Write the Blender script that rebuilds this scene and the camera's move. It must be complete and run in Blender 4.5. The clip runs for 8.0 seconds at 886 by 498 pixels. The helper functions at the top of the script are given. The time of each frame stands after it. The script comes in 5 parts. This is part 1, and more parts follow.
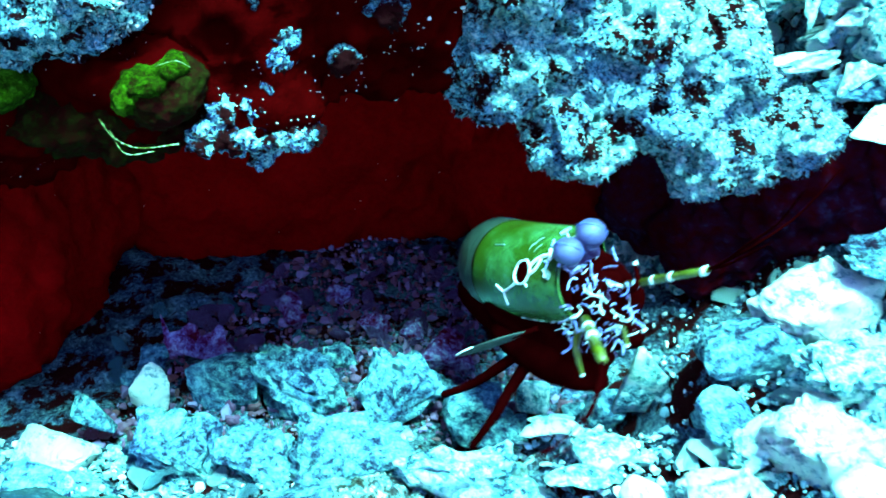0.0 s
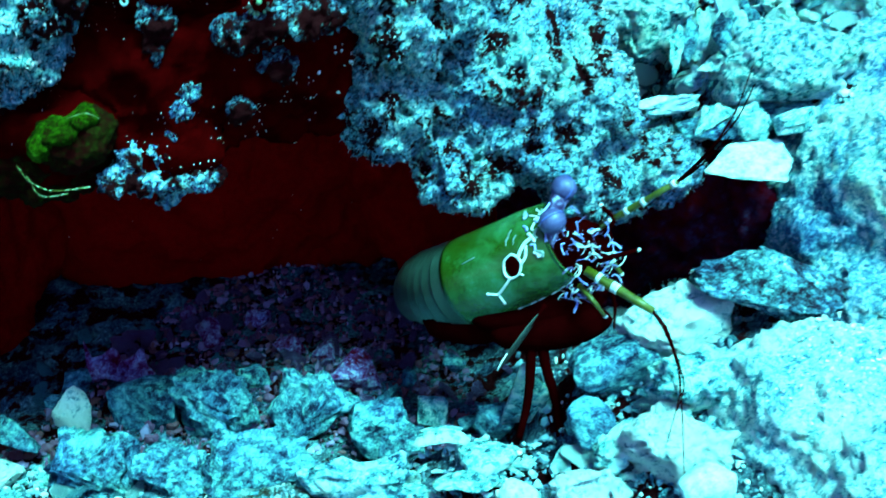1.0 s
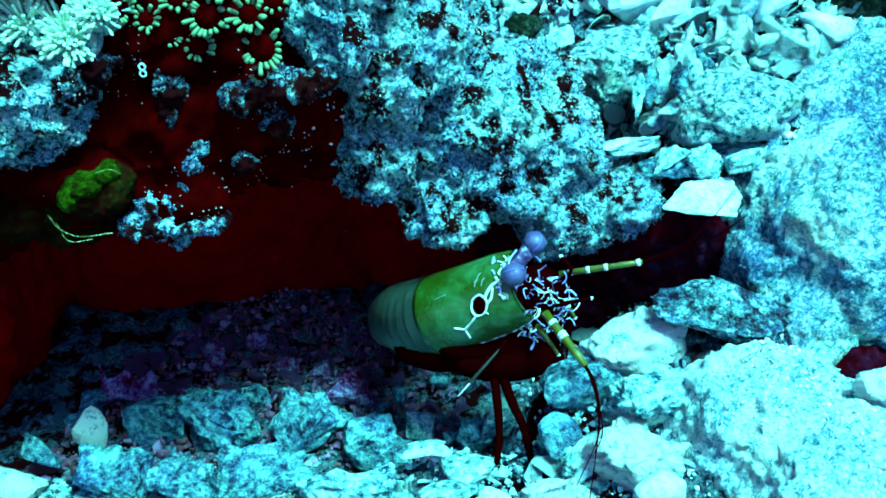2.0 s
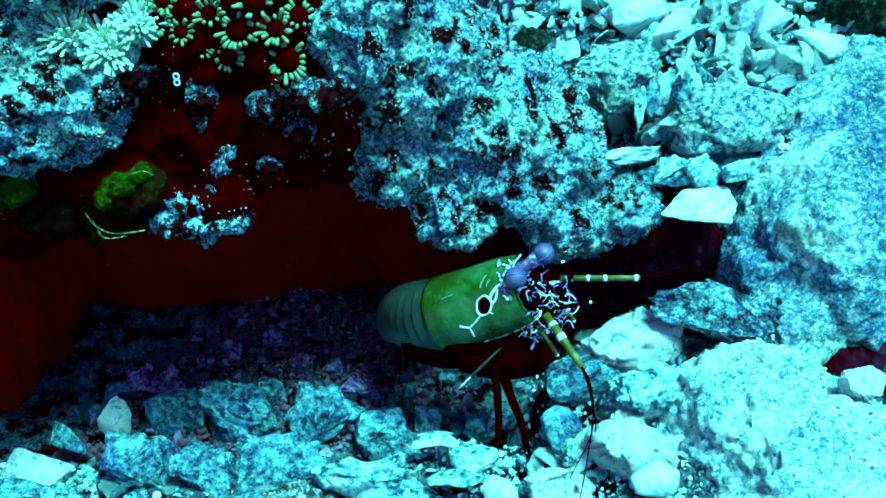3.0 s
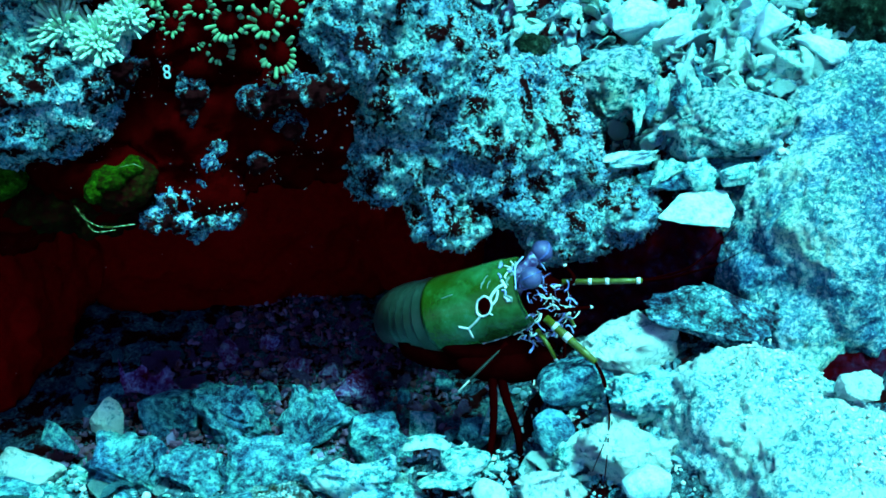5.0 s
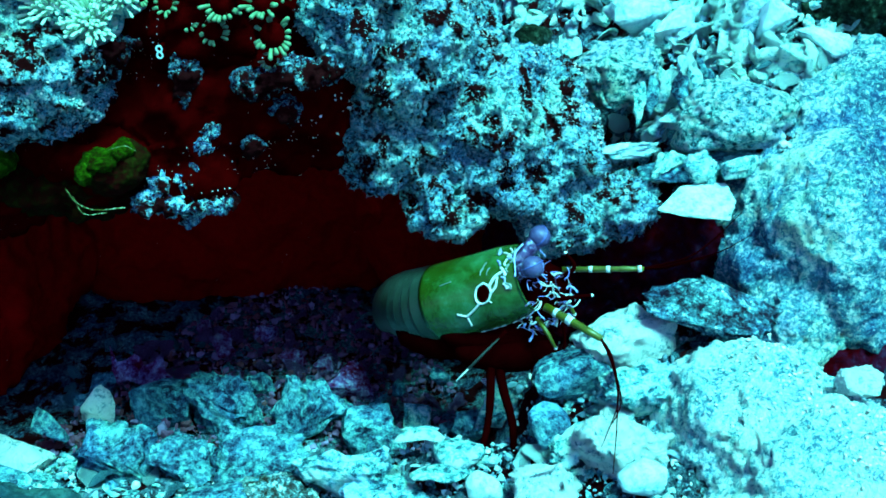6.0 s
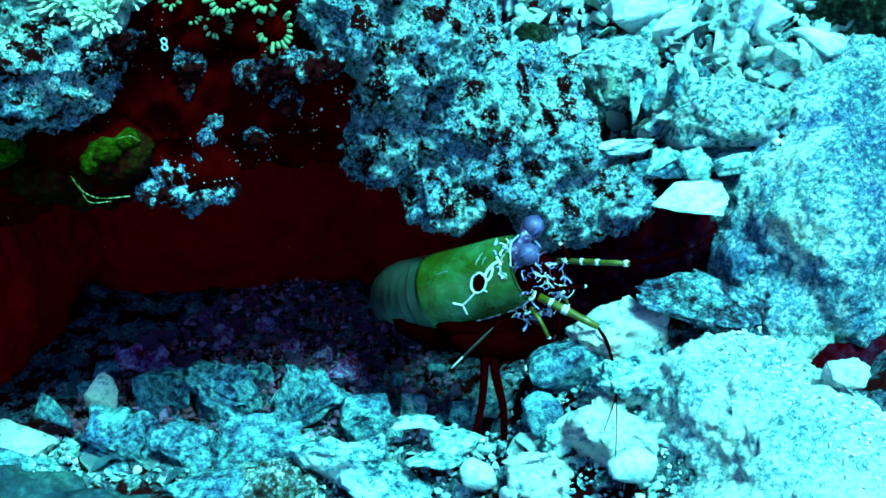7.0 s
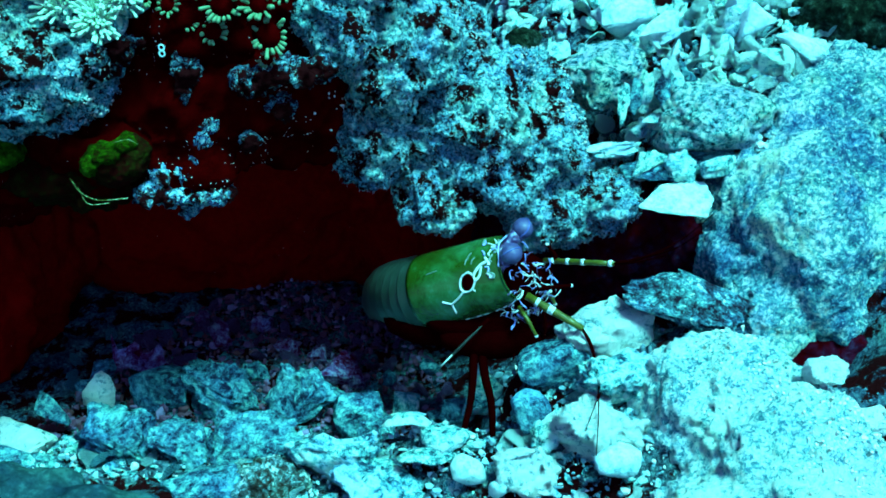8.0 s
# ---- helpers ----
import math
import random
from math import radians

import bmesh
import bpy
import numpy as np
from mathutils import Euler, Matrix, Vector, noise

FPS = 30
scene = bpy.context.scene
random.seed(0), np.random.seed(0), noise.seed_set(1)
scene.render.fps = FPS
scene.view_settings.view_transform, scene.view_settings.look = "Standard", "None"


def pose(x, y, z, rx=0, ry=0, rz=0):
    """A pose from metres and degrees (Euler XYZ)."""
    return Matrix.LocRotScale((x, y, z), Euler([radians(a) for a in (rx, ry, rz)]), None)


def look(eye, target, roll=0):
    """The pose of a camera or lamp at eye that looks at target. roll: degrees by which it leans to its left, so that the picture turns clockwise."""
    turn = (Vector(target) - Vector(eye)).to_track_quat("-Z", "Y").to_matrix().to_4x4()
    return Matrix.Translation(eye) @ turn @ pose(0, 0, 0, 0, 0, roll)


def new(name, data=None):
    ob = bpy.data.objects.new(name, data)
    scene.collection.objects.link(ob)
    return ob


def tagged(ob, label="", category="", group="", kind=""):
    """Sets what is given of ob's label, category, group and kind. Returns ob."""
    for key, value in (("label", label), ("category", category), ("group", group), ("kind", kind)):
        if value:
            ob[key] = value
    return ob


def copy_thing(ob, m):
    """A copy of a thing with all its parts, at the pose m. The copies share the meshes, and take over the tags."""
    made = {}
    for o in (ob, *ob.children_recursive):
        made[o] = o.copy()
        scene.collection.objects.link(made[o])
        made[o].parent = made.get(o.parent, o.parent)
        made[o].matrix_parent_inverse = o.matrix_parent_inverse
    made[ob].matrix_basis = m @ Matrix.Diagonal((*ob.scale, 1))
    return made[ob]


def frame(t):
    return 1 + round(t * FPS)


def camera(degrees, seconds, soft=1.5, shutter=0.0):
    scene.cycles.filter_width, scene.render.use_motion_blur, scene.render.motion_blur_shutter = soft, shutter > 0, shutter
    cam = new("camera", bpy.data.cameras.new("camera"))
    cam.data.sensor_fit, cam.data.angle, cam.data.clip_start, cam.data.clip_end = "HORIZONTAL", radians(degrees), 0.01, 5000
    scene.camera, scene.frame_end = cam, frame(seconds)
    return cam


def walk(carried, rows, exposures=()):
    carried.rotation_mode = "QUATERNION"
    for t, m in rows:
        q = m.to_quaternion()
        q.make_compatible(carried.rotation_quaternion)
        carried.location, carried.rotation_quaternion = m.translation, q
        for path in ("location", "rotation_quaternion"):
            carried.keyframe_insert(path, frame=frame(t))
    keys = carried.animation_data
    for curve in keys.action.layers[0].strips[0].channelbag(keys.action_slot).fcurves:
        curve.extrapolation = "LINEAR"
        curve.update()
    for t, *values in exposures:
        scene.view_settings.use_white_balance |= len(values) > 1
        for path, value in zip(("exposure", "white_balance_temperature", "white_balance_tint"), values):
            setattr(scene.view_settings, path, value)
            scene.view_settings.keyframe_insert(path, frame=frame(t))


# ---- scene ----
cam = camera(50.0, 8.0, 1.7, 0.5)
PATH = [
    (0, (0.00441, 0.01437, 0.16367), (-0.00038, 0.35287, -0.04939), -0.77),
    (0.5, (0.01149, 0.00134, 0.16919), (0.01657, 0.34059, -0.04267), -0.45),
    (1, (0.02115, -0.00978, 0.18164), (0.03906, 0.33262, -0.02438), 0.54),
    (1.5, (0.02551, -0.02375, 0.19646), (0.04556, 0.31994, -0.00718), 0.09),
    (3, (0.0229, -0.05509, 0.21525), (0.03914, 0.29104, 0.01543), 0.59),
    (3.5, (0.02413, -0.06226, 0.21483), (0.03515, 0.28566, 0.01778), 0.12),
    (4, (0.02399, -0.06452, 0.20875), (0.03153, 0.28422, 0.01298), 0.19),
    (4.5, (0.02642, -0.06181, 0.20725), (0.03244, 0.28838, 0.01404), 0.37),
    (4.7, (0.02848, -0.05956, 0.20796), (0.03743, 0.29098, 0.01548), 0.39),
    (6, (0.03298, -0.05486, 0.20072), (0.04289, 0.29608, 0.00903), 1.38),
    (6.5, (0.03424, -0.05792, 0.20104), (0.04358, 0.29302, 0.00934), 1.72),
    (7, (0.03543, -0.0627, 0.20152), (0.04366, 0.28824, 0.00977), 1.81),
    (7.5, (0.03784, -0.06834, 0.20203), (0.0475, 0.28313, 0.01129), 1.78),
    (8, (0.03713, -0.07039, 0.2054), (0.04717, 0.28084, 0.01426), 1.94),
]
EXPOSURES = [(0, 3.05, 7900, 19), (0.5, 2.65, 7800, 18), (1.0, 1.95, 7400, 14), (1.5, 1.88, 7400, 14), (3, 1.58, 7300, 13), (4, 1.38, 7200, 13), (6, 1.52, 7300, 13), (6.5, 1.65, 7400, 14), (7.5, 1.45, 7300, 13), (8, 1.28, 7200, 13)]
walk(cam, [(t, look(eye, target, roll)) for t, eye, target, roll in PATH], EXPOSURES)


# ---- light ----
def make_world():
    w = bpy.data.worlds.new("water_light")
    scene.world = w
    w.use_nodes = True
    nt = w.node_tree
    sky = nt.nodes.new("ShaderNodeTexSky")
    sky.sky_type = "NISHITA"
    sky.sun_disc = False
    sky.sun_elevation = radians(68)
    sky.sun_rotation = radians(140)
    tint = nt.nodes.new("ShaderNodeMix")
    tint.data_type, tint.blend_type = "RGBA", "MULTIPLY"
    tint.inputs[0].default_value = 1.0
    tint.inputs[7].default_value = WATER
    bg = nt.nodes["Background"]
    bg.inputs[1].default_value = SKY
    nt.links.new(sky.outputs[0], tint.inputs[6])
    nt.links.new(tint.outputs[2], bg.inputs[0])
    sun = bpy.data.lights.new("sun", "SUN")
    sun.energy, sun.angle, sun.color = SUN, radians(20), SUN_COLOUR
    ob = new("sun", sun)
    ob.matrix_world = look((0.31, -0.06, 1.0), (0.05, 0.25, 0.0))


# daylight filtered through several metres of blue-green water
WATER = (0.30, 0.50, 0.90, 1.0)
SUN_COLOUR = (0.14, 0.97, 0.98)
SUN, SKY = 5.0, 0.10
make_world()


# ---- materials ----
def ramp(nt, stops, interp="LINEAR"):
    r = nt.nodes.new("ShaderNodeValToRGB")
    r.color_ramp.interpolation = interp
    e = r.color_ramp.elements
    while len(e) < len(stops):
        e.new(0.5)
    for el, (p, c) in zip(e, stops):
        el.position, el.color = p, (*c, 1)
    return r


def start(name, rough=0.85, spec=0.3):
    m = bpy.data.materials.new(name)
    m.use_nodes = True
    nt = m.node_tree
    b = nt.nodes["Principled BSDF"]
    b.inputs["Roughness"].default_value = rough
    b.inputs["Specular IOR Level"].default_value = spec
    return m, nt, b


def coords(nt, vary=True):
    tc = nt.nodes.new("ShaderNodeTexCoord")
    if not vary:
        return tc.outputs["Object"]
    info = nt.nodes.new("ShaderNodeObjectInfo")
    mul = nt.nodes.new("ShaderNodeMath")
    mul.operation = "MULTIPLY"
    mul.inputs[1].default_value = 7.3
    nt.links.new(info.outputs["Random"], mul.inputs[0])
    add = nt.nodes.new("ShaderNodeVectorMath")
    nt.links.new(tc.outputs["Object"], add.inputs[0])
    nt.links.new(mul.outputs[0], add.inputs[1])
    return add.outputs[0]


def tex(nt, co, kind, scale, detail=6, rough=0.6, out=None):
    n = nt.nodes.new("ShaderNodeTexNoise" if kind == "noise" else "ShaderNodeTexVoronoi")
    n.inputs["Scale"].default_value = scale
    if kind == "noise":
        n.inputs["Detail"].default_value = detail
        n.inputs["Roughness"].default_value = rough
    elif kind == "crack":
        n.feature = "DISTANCE_TO_EDGE"
    nt.links.new(co, n.inputs["Vector"])
    return n.outputs[0]


def calc(nt, op, a, b, clamp=False):
    n = nt.nodes.new("ShaderNodeMath")
    n.operation, n.use_clamp = op, clamp
    for i, v in enumerate((a, b)):
        if isinstance(v, (int, float)):
            n.inputs[i].default_value = v
        else:
            nt.links.new(v, n.inputs[i])
    return n.outputs[0]


def mixed(nt, fac, a, b):
    n = nt.nodes.new("ShaderNodeMix")
    n.data_type = "RGBA"
    if isinstance(fac, (int, float)):
        n.inputs[0].default_value = fac
    else:
        nt.links.new(fac, n.inputs[0])
    for i, v in ((6, a), (7, b)):
        if isinstance(v, tuple):
            n.inputs[i].default_value = (*v, 1)
        else:
            nt.links.new(v, n.inputs[i])
    return n.outputs[2]


def bumped(nt, b, height, dist, strength=1.0):
    n = nt.nodes.new("ShaderNodeBump")
    n.inputs["Strength"].default_value = strength
    n.inputs["Distance"].default_value = dist
    nt.links.new(height, n.inputs["Height"])
    nt.links.new(n.outputs[0], b.inputs["Normal"])


def rock_material(name, stops, large=45, fine=420, relief=0.0012, speck=0.0, speck_colour=(0.8, 0.8, 0.75), rough=0.9, share=0.5, vary=True, spec=0.02, crust=0.0, flake=0.10, hue=0.9):
    """Crusted stone: broad stains, fine grain, pits, and loose pale specks."""
    m, nt, b = start(name, rough, spec)
    co = coords(nt, vary)
    n1 = tex(nt, co, "noise", large, 5, 0.65)
    n2 = tex(nt, co, "noise", fine, 8, 0.75)
    v = tex(nt, co, "voronoi", fine * 0.7)
    # irregular flakes at two sizes
    wob = nt.nodes.new("ShaderNodeTexNoise")
    wob.inputs["Scale"].default_value = fine * 1.3
    nt.links.new(co, wob.inputs["Vector"])
    bent = nt.nodes.new("ShaderNodeVectorMath")
    bent.operation = "MULTIPLY_ADD"
    bent.inputs[1].default_value = (0.0035, 0.0035, 0.0035)
    nt.links.new(wob.outputs["Color"], bent.inputs[0])
    nt.links.new(co, bent.inputs[2])
    flakes = []
    for scale in (fine * 1.5, fine * 4.0):
        c = nt.nodes.new("ShaderNodeTexVoronoi")
        c.inputs["Scale"].default_value = scale
        nt.links.new(bent.outputs[0], c.inputs["Vector"])
        one = nt.nodes.new("ShaderNodeSeparateColor")
        nt.links.new(c.outputs["Color"], one.inputs[0])
        flakes.append(calc(nt, "SUBTRACT", one.outputs[0], 0.5))
    f = calc(nt, "ADD", calc(nt, "MULTIPLY", n1, 1 - share), calc(nt, "MULTIPLY", n2, share))
    f = calc(nt, "SUBTRACT", f, calc(nt, "MULTIPLY", calc(nt, "SUBTRACT", v, 0.4), 0.12))
    f = calc(nt, "ADD", f, calc(nt, "ADD", calc(nt, "MULTIPLY", flakes[0], flake), calc(nt, "MULTIPLY", flakes[1], flake * 0.8)))
    col = ramp(nt, stops)
    nt.links.new(f, col.inputs[0])
    out = col.outputs[0]
    if hue:
        drift = ramp(nt, [(0.36, (0.55, 0.74, 1.0)), (0.5, (0.9, 1.0, 1.0)), (0.64, (0.75, 1.0, 0.84))])
        nt.links.new(tex(nt, co, "noise", 48, 4, 0.6), drift.inputs[0])
        tint = nt.nodes.new("ShaderNodeMix")
        tint.data_type, tint.blend_type = "RGBA", "MULTIPLY"
        tint.inputs[0].default_value = hue
        nt.links.new(out, tint.inputs[6])
        nt.links.new(drift.outputs[0], tint.inputs[7])
        out = tint.outputs[2]
    if crust:
        # patches of dark maroon, painted for shaded hollows and gaps
        p = tex(nt, co, "noise", 75, 6, 0.7)
        edge = calc(nt, "MULTIPLY", calc(nt, "SUBTRACT", p, crust - 0.06), 25.0, True)
        out = mixed(nt, edge, out, (0.03, 0.002, 0.003))
    if speck:
        s = tex(nt, co, "voronoi", 650)
        near = calc(nt, "LESS_THAN", s, 0.17)
        patch = calc(nt, "GREATER_THAN", tex(nt, co, "noise", 120, 3), 1 - speck)
        out = mixed(nt, calc(nt, "MULTIPLY", near, patch), out, speck_colour)
    nt.links.new(out, b.inputs["Base Color"])
    h = calc(nt, "ADD", calc(nt, "MULTIPLY", n2, 0.9), calc(nt, "ADD", calc(nt, "MULTIPLY", v, 0.35), calc(nt, "MULTIPLY", flakes[0], flake * 2.0)))
    bumped(nt, b, h, relief)
    return m


PALE = [(0.35, (0.012, 0.05, 0.09)), (0.41, (0.014, 0.32, 0.38)), (0.46, (0.09, 0.64, 0.67)), (0.53, (0.64, 0.90, 0.88))]
GREY = [(0.37, (0.012, 0.018, 0.05)), (0.44, (0.025, 0.12, 0.2)), (0.51, (0.018, 0.31, 0.4)), (0.60, (0.135, 0.66, 0.69))]
TURF = [(0.36, (0.030, 0.002, 0.006)), (0.40, (0.02, 0.13, 0.23)), (0.45, (0.03, 0.36, 0.46)), (0.53, (0.10, 0.64, 0.70)), (0.62, (0.70, 0.90, 0.88))]
# maroon and red that paint the shade of overhang and burrow wall
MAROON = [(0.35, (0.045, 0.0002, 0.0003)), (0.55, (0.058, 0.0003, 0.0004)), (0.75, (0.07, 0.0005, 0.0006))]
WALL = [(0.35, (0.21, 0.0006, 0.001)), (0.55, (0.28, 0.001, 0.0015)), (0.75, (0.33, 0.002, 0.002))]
# rubble colours with the burrow's shade put into them
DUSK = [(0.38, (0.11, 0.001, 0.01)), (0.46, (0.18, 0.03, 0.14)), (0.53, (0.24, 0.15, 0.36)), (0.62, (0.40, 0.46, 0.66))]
M_PALE = rock_material("pale_coral_rubble", PALE, 60, 330, 0.004, share=0.6)
M_GREY = rock_material("grey_coral_rock", GREY, 60, 330, 0.004, share=0.6)
M_TURF = rock_material("turf_crusted_rock", TURF, 40, 600, 0.003, vary=False, share=0.55, crust=0.58, flake=0.22)
M_DUSK = rock_material("shade_purple_rubble", DUSK, 60, 330, 0.003, share=0.6)
M_FAR = rock_material("dark_green_turf", [(0.4, (0.004, 0.008, 0.006)), (0.52, (0.012, 0.03, 0.02)), (0.64, (0.05, 0.12, 0.09))], 60, 330, 0.004)
M_DARK = rock_material("maroon_shade_rock", MAROON, 40, 300, 0.001, spec=0.0, flake=0.03, hue=0.0)
M_WALL = rock_material("red_shade_rock", WALL, 30, 300, 0.001, spec=0.0, hue=0.0)
M_BOULDER = rock_material("sandy_boulder", [(0.37, (0.015, 0.10, 0.20)), (0.43, (0.022, 0.30, 0.42)), (0.49, (0.055, 0.52, 0.60)), (0.57, (0.86, 0.89, 0.86))], 26, 520, 0.005, vary=False, share=0.42, flake=0.15)
# sand darkened so that gaps between stones look shaded
M_SAND = rock_material("coral_sand", [(0.38, (0.012, 0.02, 0.04)), (0.5, (0.04, 0.13, 0.18)), (0.62, (0.135, 0.45, 0.48))], 60, 700, 0.002, vary=False, crust=0.55)
M_SANDROCK = rock_material("pale_sandy_rock", [(0.34, (0.02, 0.22, 0.31)), (0.41, (0.09, 0.54, 0.60)), (0.46, (0.50, 0.84, 0.83)), (0.55, (0.82, 0.91, 0.88))], 32, 480, 0.004, vary=False, share=0.5, flake=0.14, hue=0.5)
M_WHITE = rock_material("smooth_white_coral", [(0.34, (0.06, 0.34, 0.37)), (0.42, (0.30, 0.72, 0.73)), (0.56, (0.68, 0.90, 0.88))], 90, 500, 0.0014, rough=0.75, flake=0.06, hue=0.3)
M_JAG = rock_material("jagged_white_coral", [(0.32, (0.02, 0.14, 0.19)), (0.39, (0.20, 0.56, 0.60)), (0.46, (0.76, 0.91, 0.88))], 70, 420, 0.004, hue=0.3)
M_BLUE = rock_material("blue_crust_rock", [(0.39, (0.02, 0.008, 0.02)), (0.46, (0.025, 0.07, 0.11)), (0.52, (0.03, 0.2, 0.28)), (0.57, (0.072, 0.44, 0.5)), (0.63, (0.88, 0.88, 0.85))], 75, 330, 0.003)
M_TURFBIT = rock_material("brown_turf_rock", [(0.36, (0.03, 0.012, 0.01)), (0.46, (0.06, 0.07, 0.07)), (0.53, (0.081, 0.3, 0.32)), (0.61, (0.8, 0.82, 0.78))], 110, 420, 0.002)
M_GREEN_CORAL = rock_material("wrinkled_coral", [(0.385, (0.01, 0.06, 0.09)), (0.425, (0.0135, 0.34, 0.4)), (0.47, (0.054, 0.66, 0.7)), (0.53, (0.8, 0.9, 0.87))], 300, 520, 0.008)
M_WEED = rock_material("green_algae", [(0.36, (0.015, 0.004, 0.0005)), (0.46, (0.006, 0.016, 0.0005)), (0.56, (0.006, 0.05, 0.001)), (0.72, (0.03, 0.17, 0.01))], 70, 500, 0.0012, speck=0.25, spec=0.02, hue=0.0)

# ---- shapes ----
def mesh_object(name, verts, faces, material, parent=None, label="", smooth=True):
    me = bpy.data.meshes.new(name)
    me.from_pydata(verts, [], faces)
    me.materials.append(material)
    me.polygons.foreach_set("use_smooth", [smooth] * len(me.polygons))
    me.update()
    ob = new(name, me)
    if parent:
        ob.parent = parent
    if label:
        ob["label"] = label
    return ob


def ball(level):
    bm = bmesh.new()
    bmesh.ops.create_icosphere(bm, subdivisions=level, radius=1)
    v = np.array([x.co[:] for x in bm.verts])
    f = [[x.index for x in p.verts] for p in bm.faces]
    bm.free()
    return v, f


BALLS = {n: ball(n) for n in (2, 3, 4, 5)}


def smoothstep(a, b, x):
    t = np.clip((x - a) / (b - a), 0, 1)
    return t * t * (3 - 2 * t)


def fractal(p, freq, octaves=4, seed=0.0):
    off = Vector((seed * 3.1, seed * 7.7, seed * 1.3))
    return np.array([noise.fractal(Vector(q) * freq + off, 0.8, 2.1, octaves) for q in p])


def stone_shape(size, seed, planes=14, rough=0.05, level=4, sharp=0.35):
    """A broken chunk: a ball cut by random planes, worn, and pitted."""
    rng = np.random.default_rng(seed)
    v, f = BALLS[level]
    n = rng.normal(size=(planes, 3))
    n /= np.linalg.norm(n, axis=1)[:, None]
    d = rng.uniform(0.50, 0.95, planes)
    box = np.concatenate([np.eye(3), -np.eye(3)]) + rng.normal(0, 0.18, (6, 3))
    n = np.concatenate([n, box / np.linalg.norm(box, axis=1)[:, None]])
    d = np.concatenate([d, rng.uniform(0.66, 0.9, 6)])
    dots = v @ n.T
    lim = np.where(dots > 0.05, d / np.maximum(dots, 0.05), 9)
    r = 1.0 / ((1 / 1.05) ** 26 + (1 / lim ** 26).sum(1)) ** (1 / 26)
    p = v * (sharp * r + (1 - sharp) * (0.45 + 0.5 * r))[:, None] * 1.22
    p = p * (1 + rough * 2.2 * fractal(p, 1.6, 3, seed) + rough * fractal(p, 5.5, 4, seed + 5))[:, None]
    if level > 3:
        # coral pores and knobs
        p = p * (1 + 0.35 * rough * fractal(p, 14.0, 3, seed + 9) - 0.9 * rough * smoothstep(0.30, 0.05, np.array([noise.voronoi(Vector(q) * 4.5 + Vector((seed, 0, 0)))[0][0] for q in p])))[:, None]
    return p * np.array(size), f


def ground_height(x, y):
    x, y = np.asarray(x, float), np.asarray(y, float)
    left = -0.048 - 0.25 * np.clip(y - 0.15, 0, 0.12) - 0.08 * np.clip(y - 0.27, 0, 0.10)
    yy = np.clip(y, 0.02, 0.62)
    xx = np.clip(x, -0.5, 0.20)
    right = -0.168 + 0.46 * xx + 0.45 * yy
    trench = smoothstep(0.150, 0.112, x) * smoothstep(0.246, 0.272, y) * smoothstep(0.43, 0.36, y)
    trench = np.maximum(trench, smoothstep(0.085, 0.055, x) * smoothstep(0.234, 0.258, y) * smoothstep(0.56, 0.48, y))
    right = right * (1 - trench) + np.minimum(right, -0.08 + 0.35 * np.clip(x - 0.03, 0, 1)) * trench
    gap = smoothstep(0.176, 0.146, x) * smoothstep(0.254, 0.268, y) * smoothstep(0.325, 0.297, y)
    right = right * (1 - gap) + np.minimum(right, -0.03) * gap
    right = right - 0.050 * np.exp(-((x - 0.192) ** 2 + (y - 0.238) ** 2) / 0.0006) - 0.045 * np.exp(-((x - 0.140) ** 2 + (y - 0.275) ** 2) / 0.0005)
    right = right - 0.014 * np.exp(-((x - 0.066) ** 2 + (y - 0.238) ** 2) / 0.00025)
    k = 0.012
    h = np.clip(0.5 + 0.5 * (right - left) / k, 0, 1)
    return left * (1 - h) + right * h + k * h * (1 - h)


def ground_z(x, y):
    return float(ground_height(x, y))


def axis_steps(lo, hi, step, far):
    core = list(np.arange(lo, hi + 1e-9, step))
    out, s = [], step
    a, b = core[0], core[-1]
    low, high = [], []
    while a > -far:
        s *= 1.35
        a -= s
        b += s
        low.append(a)
        high.append(b)
    return np.array(low[::-1] + core + high)


def make_ground():
    xs, ys = axis_steps(-0.26, 0.40, 0.003, 60), axis_steps(0.06, 0.62, 0.003, 60)
    gx, gy = np.meshgrid(xs, ys)
    z = ground_height(gx, gy)
    p = np.stack([gx.ravel(), gy.ravel(), z.ravel()], 1)
    near = (np.abs(p[:, 0]) < 0.5) & (np.abs(p[:, 1] - 0.3) < 0.5)
    p[near, 2] += 0.004 * fractal(p[near], 45, 4, 2) + 0.0015 * fractal(p[near], 220, 3, 4)
    w = len(xs)
    faces = [(j * w + i, j * w + i + 1, (j + 1) * w + i + 1, (j + 1) * w + i) for j in range(len(ys) - 1) for i in range(w - 1)]
    return tagged(mesh_object("ground", p, faces, M_SAND), "coral sand and fine rubble on the sea floor, darkened for shade between stones", "sea floor", kind="structure")


